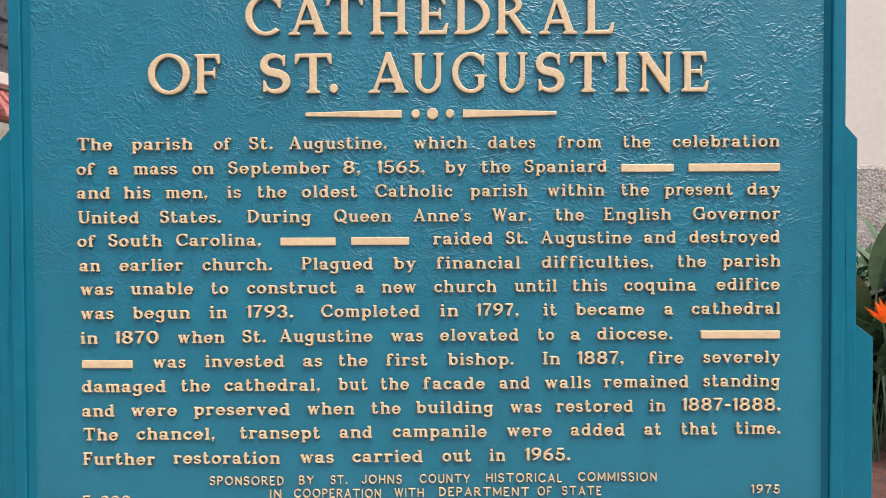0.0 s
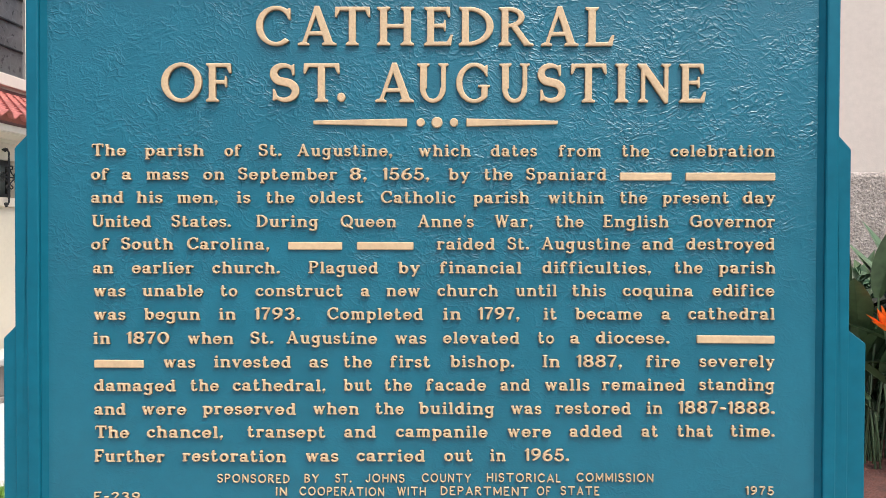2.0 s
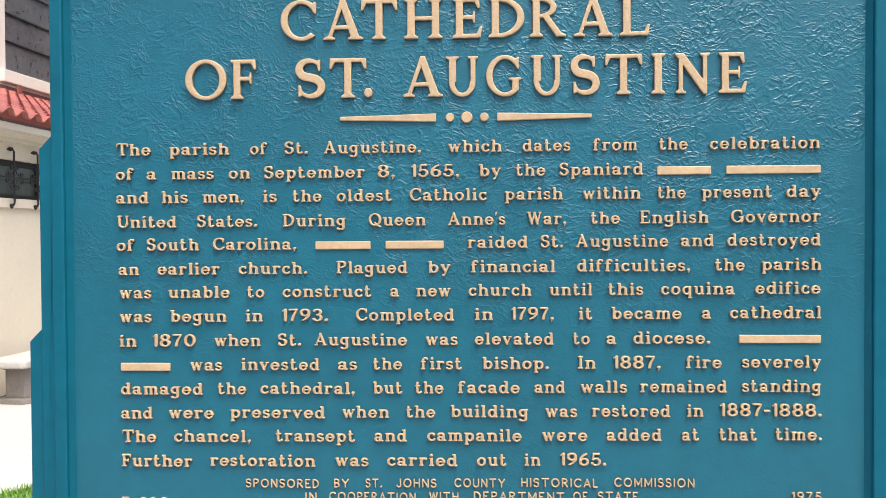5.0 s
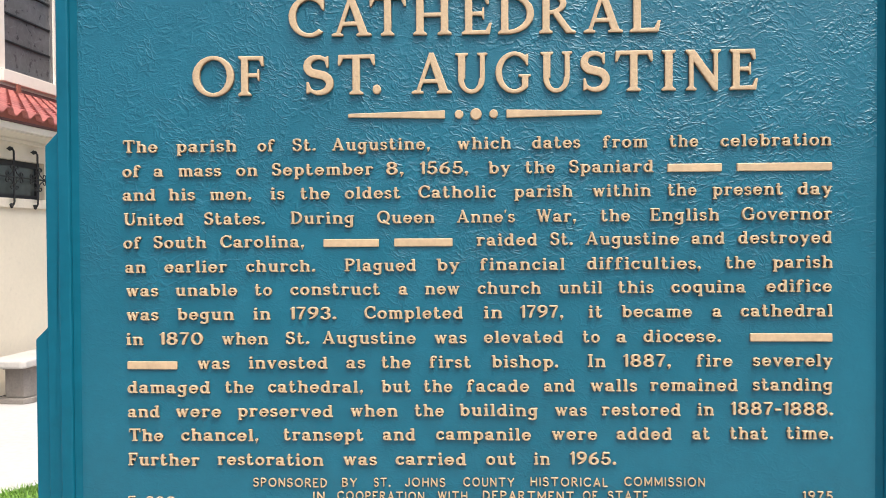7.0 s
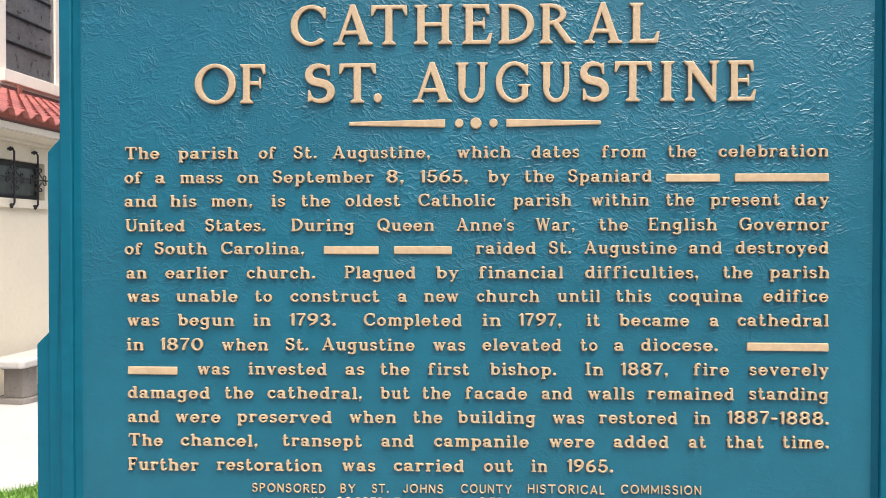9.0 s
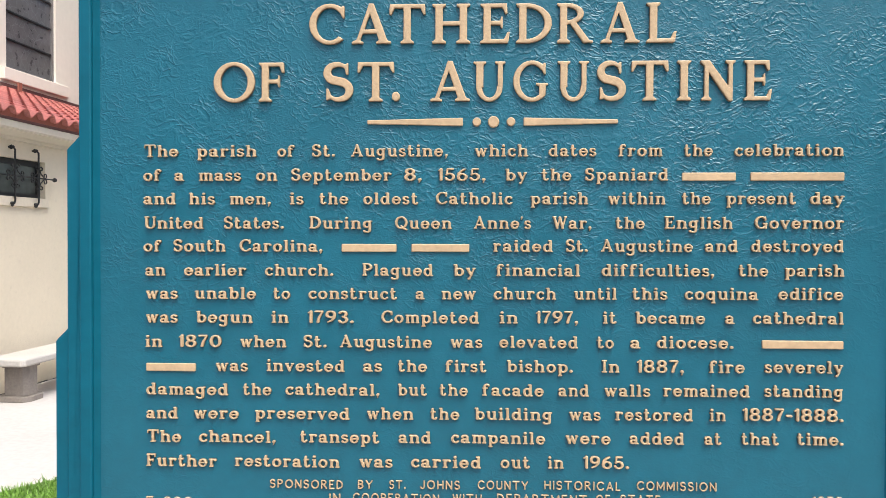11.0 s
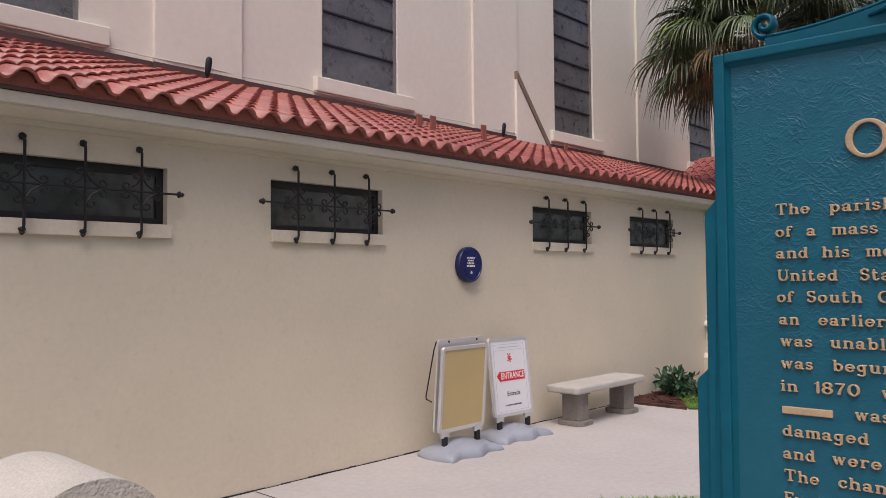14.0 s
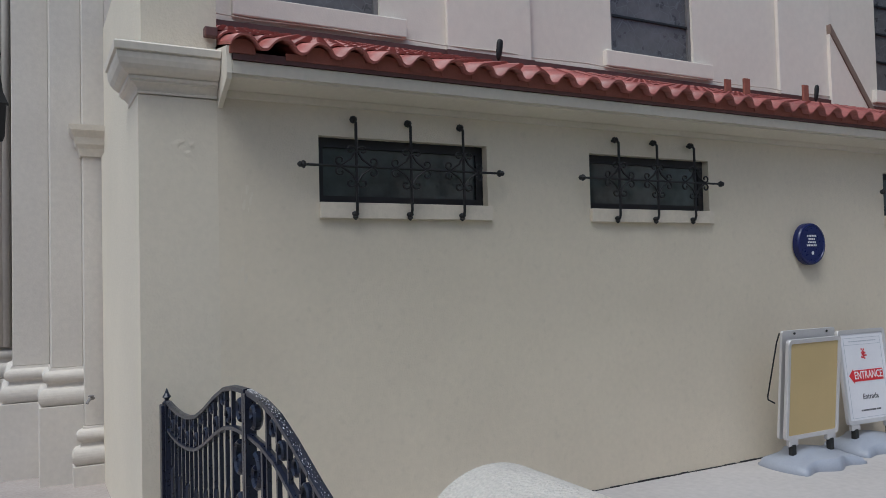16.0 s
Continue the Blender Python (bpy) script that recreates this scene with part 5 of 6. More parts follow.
def sign_stand(x, y, width, height, tilt, face, label, turn):
    """A pavement sign: snap frame on two spring feet over a wavy moulded base. Local x runs along the wall, local -y is the front."""
    s = thing("sign_stand", pose(x, y, 0.0, 0, 0, 90 + turn), label, "sign stand", "pavement sign stands")
    base, nx, ny = bmesh.new(), 28, 20
    W, D = 0.76, 0.44
    top = []
    for j in range(ny + 1):
        row = []
        for i in range(nx + 1):
            u, v = 2 * i / nx - 1, 2 * j / ny - 1
            px, py = u * W / 2 * (1 - 0.10 * v * v), v * D / 2 * (0.94 - 0.12 * u * u + 0.13 * math.cos(2 * u * math.pi))
            swoosh = 1 / (1 + math.exp(-22 * (v + 0.30 - 0.42 * math.sin(2.4 * u + 0.5))))
            crown = 0.036 + 0.068 * max(0.0, 1 - abs(u) ** 1.8) * (1 - 0.45 * v * v) + 0.022 * swoosh * (1 - 0.6 * u * u)
            edge = min(1.0, (1 - max(abs(u), abs(v))) / 0.10)
            row.append(base.verts.new((px, py, 0.004 + crown * (0.35 + 0.65 * math.sin(edge * math.pi / 2)) if edge > 0 else 0.02)))
        top.append(row)
    for j in range(ny):
        for i in range(nx):
            base.faces.new((top[j][i], top[j][i + 1], top[j + 1][i + 1], top[j + 1][i]))
    rim_v = top[0] + [r[-1] for r in top[1:]] + top[-1][-2::-1] + [r[0] for r in top[-2:0:-1]]
    low = [base.verts.new((v.co.x, v.co.y, 0.0)) for v in rim_v]
    for i in range(len(rim_v)):
        k = (i + 1) % len(rim_v)
        base.faces.new((rim_v[i], low[i], low[k], rim_v[k]))
    bmesh.ops.recalc_face_normals(base, faces=base.faces)
    part("base", base, GREY_PLASTIC, s, "grey moulded water-filled base", True)
    lean = pose(0, 0, 0.21, tilt, 0, 0)
    for sx in (-0.36, 0.36):
        foot = box(sx * width - 0.022, sx * width + 0.022, -0.02, 0.02, 0.085, 0.175, bevel=0.006)
        part("spring_foot", foot, RUBBER, s, "black rubber foot")
        part("bracket", box(sx * width - 0.05, sx * width + 0.05, -0.014, 0.014, 0.165, 0.212, bevel=0.004), ALUMINIUM, s)
    outer, inner = rounded(width, height, 0.03), [(px * (1 - 0.062 / width), 0.031 + pz * (1 - 0.062 / height)) for px, pz in rounded(width, height, 0.016)]
    fr = bmesh.new()
    rings = []
    for pts, yy in ((outer, 0.014), (outer, -0.010), ([(a[0] * 0.985, a[1]) for a in outer], -0.016), (inner, -0.012), (inner, -0.004)):
        rings.append([fr.verts.new((px, yy, pz)) for px, pz in pts])
    for a, b in zip(rings, rings[1:]):
        for i in range(len(a)):
            fr.faces.new((a[i], a[(i + 1) % len(a)], b[(i + 1) % len(a)], b[i]))
    fr.faces.new(rings[0])
    bmesh.ops.recalc_face_normals(fr, faces=fr.faces)
    f = part("snap_frame", fr, ALUMINIUM, s, "pale aluminium snap frame")
    f.matrix_local = lean
    p = part("insert", prism(inner, "y", -0.006, 0.004), POSTER if face else CORKBOARD, s, "white printed poster" if face else "blank tan insert")
    p.matrix_local = lean
    return s, p, lean


stand, insert, lean = sign_stand(-4.66, 4.965, 0.60, 0.745, 4.5, False, "pavement sign stand with a blank tan panel on a grey base", 0)
back = prism(rounded(0.60, 0.805, 0.02), "y", 0.045, 0.065)
ob = part("back_panel", back, ALUMINIUM, stand, "white back panel with screws")
ob.matrix_local = lean
screws = bmesh.new()
for sx in (-0.17, 0.20):
    lathe([(0.009, 0), (0.009, 0.008), (0.004, 0.011)], 8, screws, pose(sx, 0.045, 0.782, 90, 0, 0))
ob = part("screw", screws, RUBBER, stand)
ob.matrix_local = lean
ob = part("wire_handle", tube([(-0.30, 0.07, 0.79), (-0.315, 0.08, 0.72), (-0.345, 0.12, 0.31), (-0.34, 0.12, 0.285), (-0.30, 0.09, 0.26)], 0.006), IRON, stand, "bent black wire handle")
ob.matrix_local = lean

stand, insert, lean = sign_stand(-4.735, 5.82, 0.575, 0.755, -6.0, True, "pavement sign stand with a white entrance poster and red arrow", -3)
arrow = prism([(-0.205, 0.385), (-0.150, 0.435), (-0.150, 0.425), (0.205, 0.425), (0.205, 0.335), (-0.150, 0.335), (-0.150, 0.322)], "y", -0.0085, -0.0062)
part("arrow", arrow, RED, insert, "red arrow")
lt = letters("ENTRANCE", 0.072, 0.0005)
bmesh.ops.transform(lt, matrix=pose(0.025, -0.0095, 0.355, 90, 0, 0) @ Matrix.Diagonal((0.92, 1.2, 1, 1)), verts=lt.verts)
part("lettering", lt, WHITE_INK, insert, "white lettering")
lt = letters("Entrada", 0.062, 0.0005)
bmesh.ops.transform(lt, matrix=pose(0.02, -0.0075, 0.19, 90, 0, 0), verts=lt.verts)
part("lettering", lt, INK, insert, "grey lettering")
tiny = bmesh.new()
for i in range(9):
    box(-0.11 + 0.026 * i, -0.092 + 0.026 * i + 0.003 * (i % 3), -0.0078, -0.0062, 0.095, 0.108, tiny)
part("plain_bar", tiny, INK, insert)
pale = bmesh.new()
for i in range(12):
    box(-0.16 + 0.028 * i, -0.139 + 0.028 * i, -0.0078, -0.0062, 0.655, 0.662, pale)
for z in (0.045, 0.63, 0.685):
    box(-0.22, 0.22, -0.0074, -0.0062, z, z + 0.003, pale)
for sx in (-0.222, 0.22):
    box(sx, sx + 0.003, -0.0074, -0.0062, 0.045, 0.69, pale)
part("plain_bar", pale, PALE_INK, insert, "pale blue print and border")
mark = bmesh.new()
for i in range(15):
    a = i * 2.4
    r = 0.006 + 0.036 * (i / 15)
    lathe([(0.0085, 0), (0.0085, 0.001)], 7, mark, pose(0.8 * r * math.cos(a), -0.0062, 0.55 + 1.25 * r * math.sin(a), 90, 0, 0))
part("emblem", mark, RED, insert, "small red emblem")

bench = thing("bench", pose(-4.655, 7.10, 0.0), "cast concrete bench with a pale slab on two fluted legs", "bench")
slab = prism([(-0.205, -0.56), (-0.17, -0.59), (0.17, -0.59), (0.205, -0.56), (0.205, 0.80), (0.17, 0.83), (-0.17, 0.83), (-0.205, 0.80)], "z", 0.345, 0.415, None, 0.016)
part("seat", slab, BENCH_TOP, bench, "pale worn concrete slab", False)
for cy in (-0.33, 0.62):
    leg = bmesh.new()
    for z0, z1, hx, hy in ((0.0, 0.05, 0.165, 0.15), (0.05, 0.315, 0.125, 0.105), (0.315, 0.345, 0.145, 0.125)):
        prism([(hx * cx, cy + hy * cz) for cx, cz in ((1, 0.55), (0.7, 1), (-0.7, 1), (-1, 0.55), (-1, -0.55), (-0.7, -1), (0.7, -1), (1, -0.55))], "z", z0, z1, leg, 0.006)
    part("leg", leg, BENCH, bench, "stained grey concrete leg")

# ---- the column at the far end of the aisle ----
column = thing("corner_column", pose(0, 0, 0), "cream square stucco column with moulded base and cap", "column", "", "structure")
CX, CA, CB = -4.81, 10.76, 11.10
part("shaft", box(WALL + 0.002, CX, CA, CB, 0.92, 2.46, bevel=0.006), TRIM, column)
ring_path = [(CX, CB, 1, 0), (CX, CA, 1, -1), (WALL, CA, 0, -1)]
part("cap", moulding([(0, 2.20), (0.025, 2.20), (0.03, 2.235), (0.012, 2.245), (0.012, 2.30), (0.035, 2.33), (0.055, 2.345), (0.06, 2.43), (0.0, 2.44)], ring_path), TRIM, column)
part("waist_moulding", moulding([(0, 0.80), (0.11, 0.81), (0.105, 0.85), (0.04, 0.90), (0.045, 0.94), (0.02, 0.955), (0, 0.955)], ring_path), TRIM, column)
part("pedestal", box(WALL + 0.002, CX + 0.07, CA - 0.06, CB, 0.40, 0.81, bevel=0.006), TRIM, column)
part("foot", moulding([(0, -0.02), (0.13, -0.02), (0.13, 0.36), (0.10, 0.40), (0.07, 0.42), (0, 0.42)], ring_path), TRIM, column)

# ---- the tiled side porch behind the palm ----
PX, PA, PB = -5.45, 15.6, 19.4
solid("wall_porch", box(-8.1, PX - 0.2, PA + 0.25, PB, -0.2, 3.3), FACADE, "shaded cream wall of the side porch", "wall")
gable = bmesh.new()
prism([(PA, 3.2), (PB, 3.2), ((PA + PB) / 2, 4.22)], "x", PX - 0.25, PX, gable)
solid("wall_porch_gable", gable, FACADE, "cream gable of the side porch", "wall")
for k, (x, y) in enumerate(((-6.75, PA), (-6.2, PA), (-5.65, PA), (-5.65, 17.5), (-5.65, 19.1))):
    c = thing("porch_column", pose(x, y, 0), "cream square column of the side porch", "column", "porch columns", "structure")
    part("shaft", box(-0.13, 0.13, 0.0, 0.24, 1.2, 3.0, bevel=0.01), TRIM, c)
    part("pedestal", box(-0.19, 0.19, -0.06, 0.30, -0.05, 1.1, bevel=0.01), TRIM, c)
    part("base_moulding", box(-0.165, 0.165, -0.035, 0.275, 1.1, 1.2, bevel=0.03), TRIM, c)
    part("cap", box(-0.18, 0.18, -0.05, 0.29, 3.0, 3.2, bevel=0.04), TRIM, c)
solid("trim_6", box(-8.1, PX + 0.08, PA - 0.08, PA + 0.36, 3.2, 3.34, bevel=0.02), TRIM, "cream beam over the porch columns", "beam")
RIDGE = (PA + PB) / 2
solid("roof_porch", prism([(PA - 0.25, 3.30), (RIDGE, 4.35), (PB + 0.25, 3.30), (PB + 0.25, 3.22), (RIDGE, 4.25), (PA - 0.25, 3.22)], "x", -8.1, PX + 0.15), CLOSURE, "small gabled porch roof under red tiles", "roof")

# ---- fittings on the lean-to roof ----
def roof_z(x):
    return RZ0 + (x - RX0) * (RZ1 - RZ0) / (RX1 - RX0)


for x, y, h in ((-6.62, 6.45, 0.17), (-6.25, 6.30, 0.20), (-6.25, 7.22, 0.22), (-7.7, 11.2, 0.17)):
    st = thing("roof_strap", pose(x, y, roof_z(x) - 0.02), "short upright red metal strap on the tiled roof", "roof strap", "roof straps")
    part("strap", box(-0.014, 0.014, -0.042, 0.042, 0.0, h + 0.06, bevel=0.004), CLOSURE, st)
    part("foot_plate", box(-0.05, 0.08, -0.05, 0.05, 0.06, 0.072, bevel=0.003), CLOSURE, st)
for x, y in ((-7.88, 4.33), (-7.88, 9.66)):
    sp = thing("roof_floodlight", pose(x, y, roof_z(x) - 0.02), "small dark floodlight on a short stem above the tiles", "floodlight", "roof floodlights")
    part("stem", tube([(0, 0, 0), (0, 0, 0.09)], 0.012), IRON, sp)
    part("lamp_head", lathe([(0.012, 0.0), (0.034, 0.03), (0.046, 0.10), (0.05, 0.20), (0.042, 0.235), (0.02, 0.25)], 12, None, pose(0, 0, 0.10, -6, 3, 0) @ Matrix.Diagonal((0.55, 0.8, 0.95, 1))), IRON, sp, "", True)
    part("mount", lathe([(0.06, 0.0), (0.06, 0.03), (0.03, 0.05)], 10), FLASH, sp)

# ---- the street gate and its stone pier ----
GY = 0.38
STEPS = [(0.0, 1.138), (0.18, 1.130), (0.32, 1.108), (0.47, 1.062), (0.68, 0.985), (0.86, 0.930), (1.05, 0.900), (1.25, 0.885), (1.45, 0.885), (1.7, 0.90)]


def gate_top(x):
    return float(np.interp(abs(x + 3.25), [s[0] for s in STEPS], [s[1] for s in STEPS]))


def yscroll(cx, cz, r, start, sweep, n=16, inner=0.3):
    return [(cx + r * (1 - (1 - inner) * i / n) * math.cos(start + sweep * i / n), 0.0, cz + r * (1 - (1 - inner) * i / n) * math.sin(start + sweep * i / n)) for i in range(n + 1)]


def gate_leaf(x0, x1, hinge):
    g = thing("iron_gate", pose(0, GY, 0), "black wrought iron garden gate leaf with wavy top rail and scrolls", "gate", "gate leaves")
    xs = [x0 + (x1 - x0) * i / 36 for i in range(37)]
    for name, drop, w, t in (("top_rail", 0.0, 0.0135, 0.009), ("lower_rail", 0.135, 0.0125, 0.008)):
        rail = bmesh.new()
        rows = [[rail.verts.new((x, dy, gate_top(x) - drop + dz)) for dy, dz in ((-w, -t), (w, -t), (w, t * 0.6), (0, t), (-w, t * 0.6))] for x in xs]
        for a, b in zip(rows, rows[1:]):
            for i in range(5):
                rail.faces.new((a[i], a[(i + 1) % 5], b[(i + 1) % 5], b[i]))
        rail.faces.new(rows[0])
        rail.faces.new(rows[-1][::-1])
        bmesh.ops.recalc_face_normals(rail, faces=rail.faces)
        part(name, rail, GATE_IRON, g)
    part("bottom_rail", box(x0, x1, -0.018, 0.018, 0.10, 0.13), GATE_IRON, g)
    for x in (x0, x1):
        part("stile", box(x - 0.010, x + 0.010, -0.018, 0.018, 0.06, gate_top(x) - 0.004), GATE_IRON, g)
    n = int((x1 - x0) / 0.098)
    for i in range(1, n):
        x = x0 + (x1 - x0) * i / n
        if abs(x + 3.25) < 0.2:
            continue
        lowz, twist = gate_top(x) - 0.135, i % 2
        bar = bmesh.new()
        turns = 26 if twist else 1
        rings = []
        for k in range(turns + 1):
            f = k / turns
            z = 0.12 + (lowz - 0.12) * f
            a = math.pi / 4 + (4 * math.pi * min(1, max(0, (f - 0.45) / 0.3)) if twist else 0)
            rings.append([bar.verts.new((x + 0.0095 * math.cos(a + q * math.pi / 2), 0.0095 * math.sin(a + q * math.pi / 2), z)) for q in range(4)])
        for a, b in zip(rings, rings[1:]):
            for q in range(4):
                bar.faces.new((a[q], a[(q + 1) % 4], b[(q + 1) % 4], b[q]))
        part("picket", bar, GATE_IRON, g)
        part("short_bar", box(x - 0.007, x + 0.007, -0.007, 0.007, lowz, gate_top(x)), GATE_IRON, g)
        if not twist:
            continue
        sc = bmesh.new()
        for s, dz in ((1, 0.042), (-1, 0.092)):
            tube([(px, py, pz) for px, py, pz in yscroll(x + s * 0.040, lowz + dz, 0.036, math.pi if s > 0 else 0, -s * math.pi * 1.8)], 0.006, 6, sc, 1.8)
        part("scroll", sc, GATE_IRON, g)
    big, cx, s = bmesh.new(), (x1 if hinge < 0 else x0), (-1 if hinge < 0 else 1)
    for zc, r, d in ((0.90, 0.062, 1), (0.76, 0.050, -1), (0.60, 0.062, 1), (0.46, 0.050, -1), (1.075, 0.040, -1)):
        tube(yscroll(cx + s * (0.028 + r), zc, r, math.pi * (0.5 if d > 0 else 1.5), -d * s * math.pi * 1.9), 0.009, 6, big, 1.8)
    part("stile_scroll", big, GATE_IRON, g)
    part("inner_stile", box(cx + s * 0.175 - 0.01, cx + s * 0.175 + 0.01, -0.012, 0.012, 0.12, gate_top(cx + s * 0.175) - 0.135), GATE_IRON, g)
    return g


gate_leaf(-4.84, -3.263, -1)
right_leaf = gate_leaf(-3.237, -1.87, 1)
# tiny white discs stand in for glints of wet sheen on the rail
flecks, rng = bmesh.new(), random.Random(12)
for k in range(300):
    x = -3.23 + 1.25 * rng.random() ** 2.0
    y, r = rng.uniform(-0.012, 0.006), rng.uniform(0.0005, 0.0015)
    slope_z = gate_top(x) + 0.010 - 0.004 * abs(y) / 0.02
    lathe([(r, 0.0), (r * 0.7, 0.0012)], 5, flecks, pose(x, y, slope_z, 0, math.degrees(math.atan2(gate_top(x) - gate_top(x + 0.02), 0.02)), 0) @ Matrix.Diagonal((rng.uniform(0.8, 2.2), 1, 1, 1)))
tagged(part("painted_glint", flecks, WHITE_INK, right_leaf), "white spots standing in for wet glints on the top rail", kind="stuff")
gp = thing("gate_post", pose(-4.90, GY, 0), "black iron gate post with a spear finial fixed to the wall", "gate post")
part("post", box(-0.032, 0.032, -0.032, 0.032, -0.02, 0.875, bevel=0.004), GATE_IRON, gp)
part("finial", lathe([(0.02, 0.875), (0.024, 0.885), (0.010, 0.895), (0.010, 0.90), (0.022, 0.912), (0.010, 0.932), (0.002, 0.955)], 8), GATE_IRON, gp, "spear finial")
part("hinge_lug", tube([(-0.09, 0, 0.45), (0.0, 0, 0.45)], 0.018, 8), IRON, gp)

PIER_R, PIER_Y = 0.15, 0.41
arch = [(PIER_Y + PIER_R * math.cos(math.pi * i / 28), 1.192 - PIER_R + PIER_R * math.sin(math.pi * i / 28)) for i in range(29)]
solid("stone_pier", prism(arch + [(PIER_Y - PIER_R, -0.1), (PIER_Y + PIER_R, -0.1)], "x", -1.83, -1.485, None), STONE_CAP, "pale rough cast stone gate pier with a rounded top", "pier")

# ---- behind the marker: coquina garden wall, pale building, paddle-leaved plants ----
solid("garden_wall", box(1.6, 9.0, 7.0, 7.5, -0.2, 2.12, bevel=0.04), COQUINA, "rough grey-pink coquina garden wall", "garden wall")
# raised past its visible part to cut sky light on the aisle wall
solid("wall_building", box(1.2, 14.0, 10.0, 10.5, -0.2, 13.5), GARDEN_RENDER, "plain pale stucco building wall", "wall")


def blade(length, width, droop, n=9, fold=0.25):
    """One broad leaf along x: (verts, faces)."""
    verts, faces = [], []
    for i in range(n + 1):
        f = i / n
        w = width * math.sin(math.pi * min(1, 0.06 + 0.94 * f) ** 0.8) if f < 1 else 0.0
        x, z = length * f * (1 - 0.15 * droop * f), length * (-droop * f * f)
        verts += [(x, -w, z + w * fold), (x, 0, z), (x, w, z + w * fold)]
    for i in range(n):
        a = 3 * i
        faces += [(a, a + 1, a + 4, a + 3), (a + 1, a + 2, a + 5, a + 4)]
    return verts, faces


def paddle_plant(x, y, n, seed, flower):
    rng = random.Random(seed)
    p = thing("paddle_plant", pose(x, y, 0), "clump of upright grey-green paddle leaves" + (" with an orange bird-like flower" if flower else ""), "plant", "paddle plants")
    v, f = blade(0.62, 0.085, 0.18)
    leaf_me = raw("leaf", v, f, PADDLE)
    for i in range(n):
        a, tilt, h = rng.uniform(0, 360), rng.uniform(20, 78), rng.uniform(0.35, 1.15)
        root = Vector((rng.uniform(-0.25, 0.25), rng.uniform(-0.2, 0.2), 0))
        m = Matrix.Translation(root) @ pose(0, 0, 0, 0, 0, a) @ pose(0.10 * h, 0, h, 0, -tilt, 0) @ Matrix.Diagonal((rng.uniform(0.8, 1.2),) * 3 + (1,))
        leaf = tagged(new("leaf", leaf_me))
        leaf.parent, leaf.matrix_local = p, m
        top = m.translation
        part("stalk", tube([root, (root + top) / 2 + Vector((0, 0, 0.05)), top], 0.008, 5), PADDLE, p)
    if flower:
        fl = bmesh.new()
        for a, t in ((-12, 40), (8, 62), (-4, 80), (15, 25), (0, 100)):
            v, f = blade(0.17, 0.028, 0.0, 5, 0.5)
            m = Matrix.Translation(flower) @ pose(0, 0, 0, 0, -t, a + 200)
            vs = [fl.verts.new(m @ Vector(q)) for q in v]
            for q in f:
                try:
                    fl.faces.new([vs[k] for k in q])
                except ValueError:
                    pass
        part("flower", fl, ORANGE, p, "bright orange petals")
        part("flower_stalk", tube([(0, 0, 0), (flower[0] * 0.5, flower[1] * 0.5, flower[2] * 0.6), flower], 0.009, 5), PADDLE, p)


paddle_plant(2.75, 5.3, 40, 5, (-0.25, -0.25, 0.95))
paddle_plant(3.3, 5.9, 24, 6, None)
paddle_plant(2.3, 6.2, 22, 7, None)
paddle_plant(3.0, 6.6, 30, 8, None)
paddle_plant(3.9, 6.3, 26, 9, None)
paddle_plant(2.42, 5.55, 34, 10, None)
solid("mulch_bed_2", prism([(1.5, 4.3), (6, 4.3), (6, 6.99), (1.5, 6.99)], "z", -0.1, 0.02), MULCH, "pinkish wood chip planting bed", "flower bed")


# ---- shrubs and flowers by the column ----
def leaf_cloud(n, rx, ry, rz, size, seed, shell=0.55):
    rng = np.random.default_rng(seed)
    d = rng.normal(size=(n, 3))
    d /= np.linalg.norm(d, axis=1)[:, None]
    lumps = rng.normal(size=(9, 3))
    lumps /= np.linalg.norm(lumps, axis=1)[:, None]
    bulge = 0.72 + 0.5 * np.maximum(0, (d @ lumps.T)).max(1) ** 6
    r = (shell + (1 - shell) * rng.random(n)) * bulge
    c = d * r[:, None] * np.array([rx, ry, rz])
    t = rng.normal(size=(n, 3)) + d * 0.8
    t /= np.linalg.norm(t, axis=1)[:, None]
    s = np.cross(t, rng.normal(size=(n, 3)))
    s /= np.linalg.norm(s, axis=1)[:, None]
    k = size * (0.6 + 0.8 * rng.random(n))[:, None]
    up = np.cross(s, t) * k * 0.18
    v = np.stack([c, c + t * k * 0.5 + s * k * 0.28 + up, c + t * k, c + t * k * 0.5 - s * k * 0.28 + up], 1).reshape(-1, 3)
    i = np.arange(n)[:, None] * 4
    return v, (i + np.array([0, 1, 2])).tolist() + (i + np.array([0, 2, 3])).tolist()


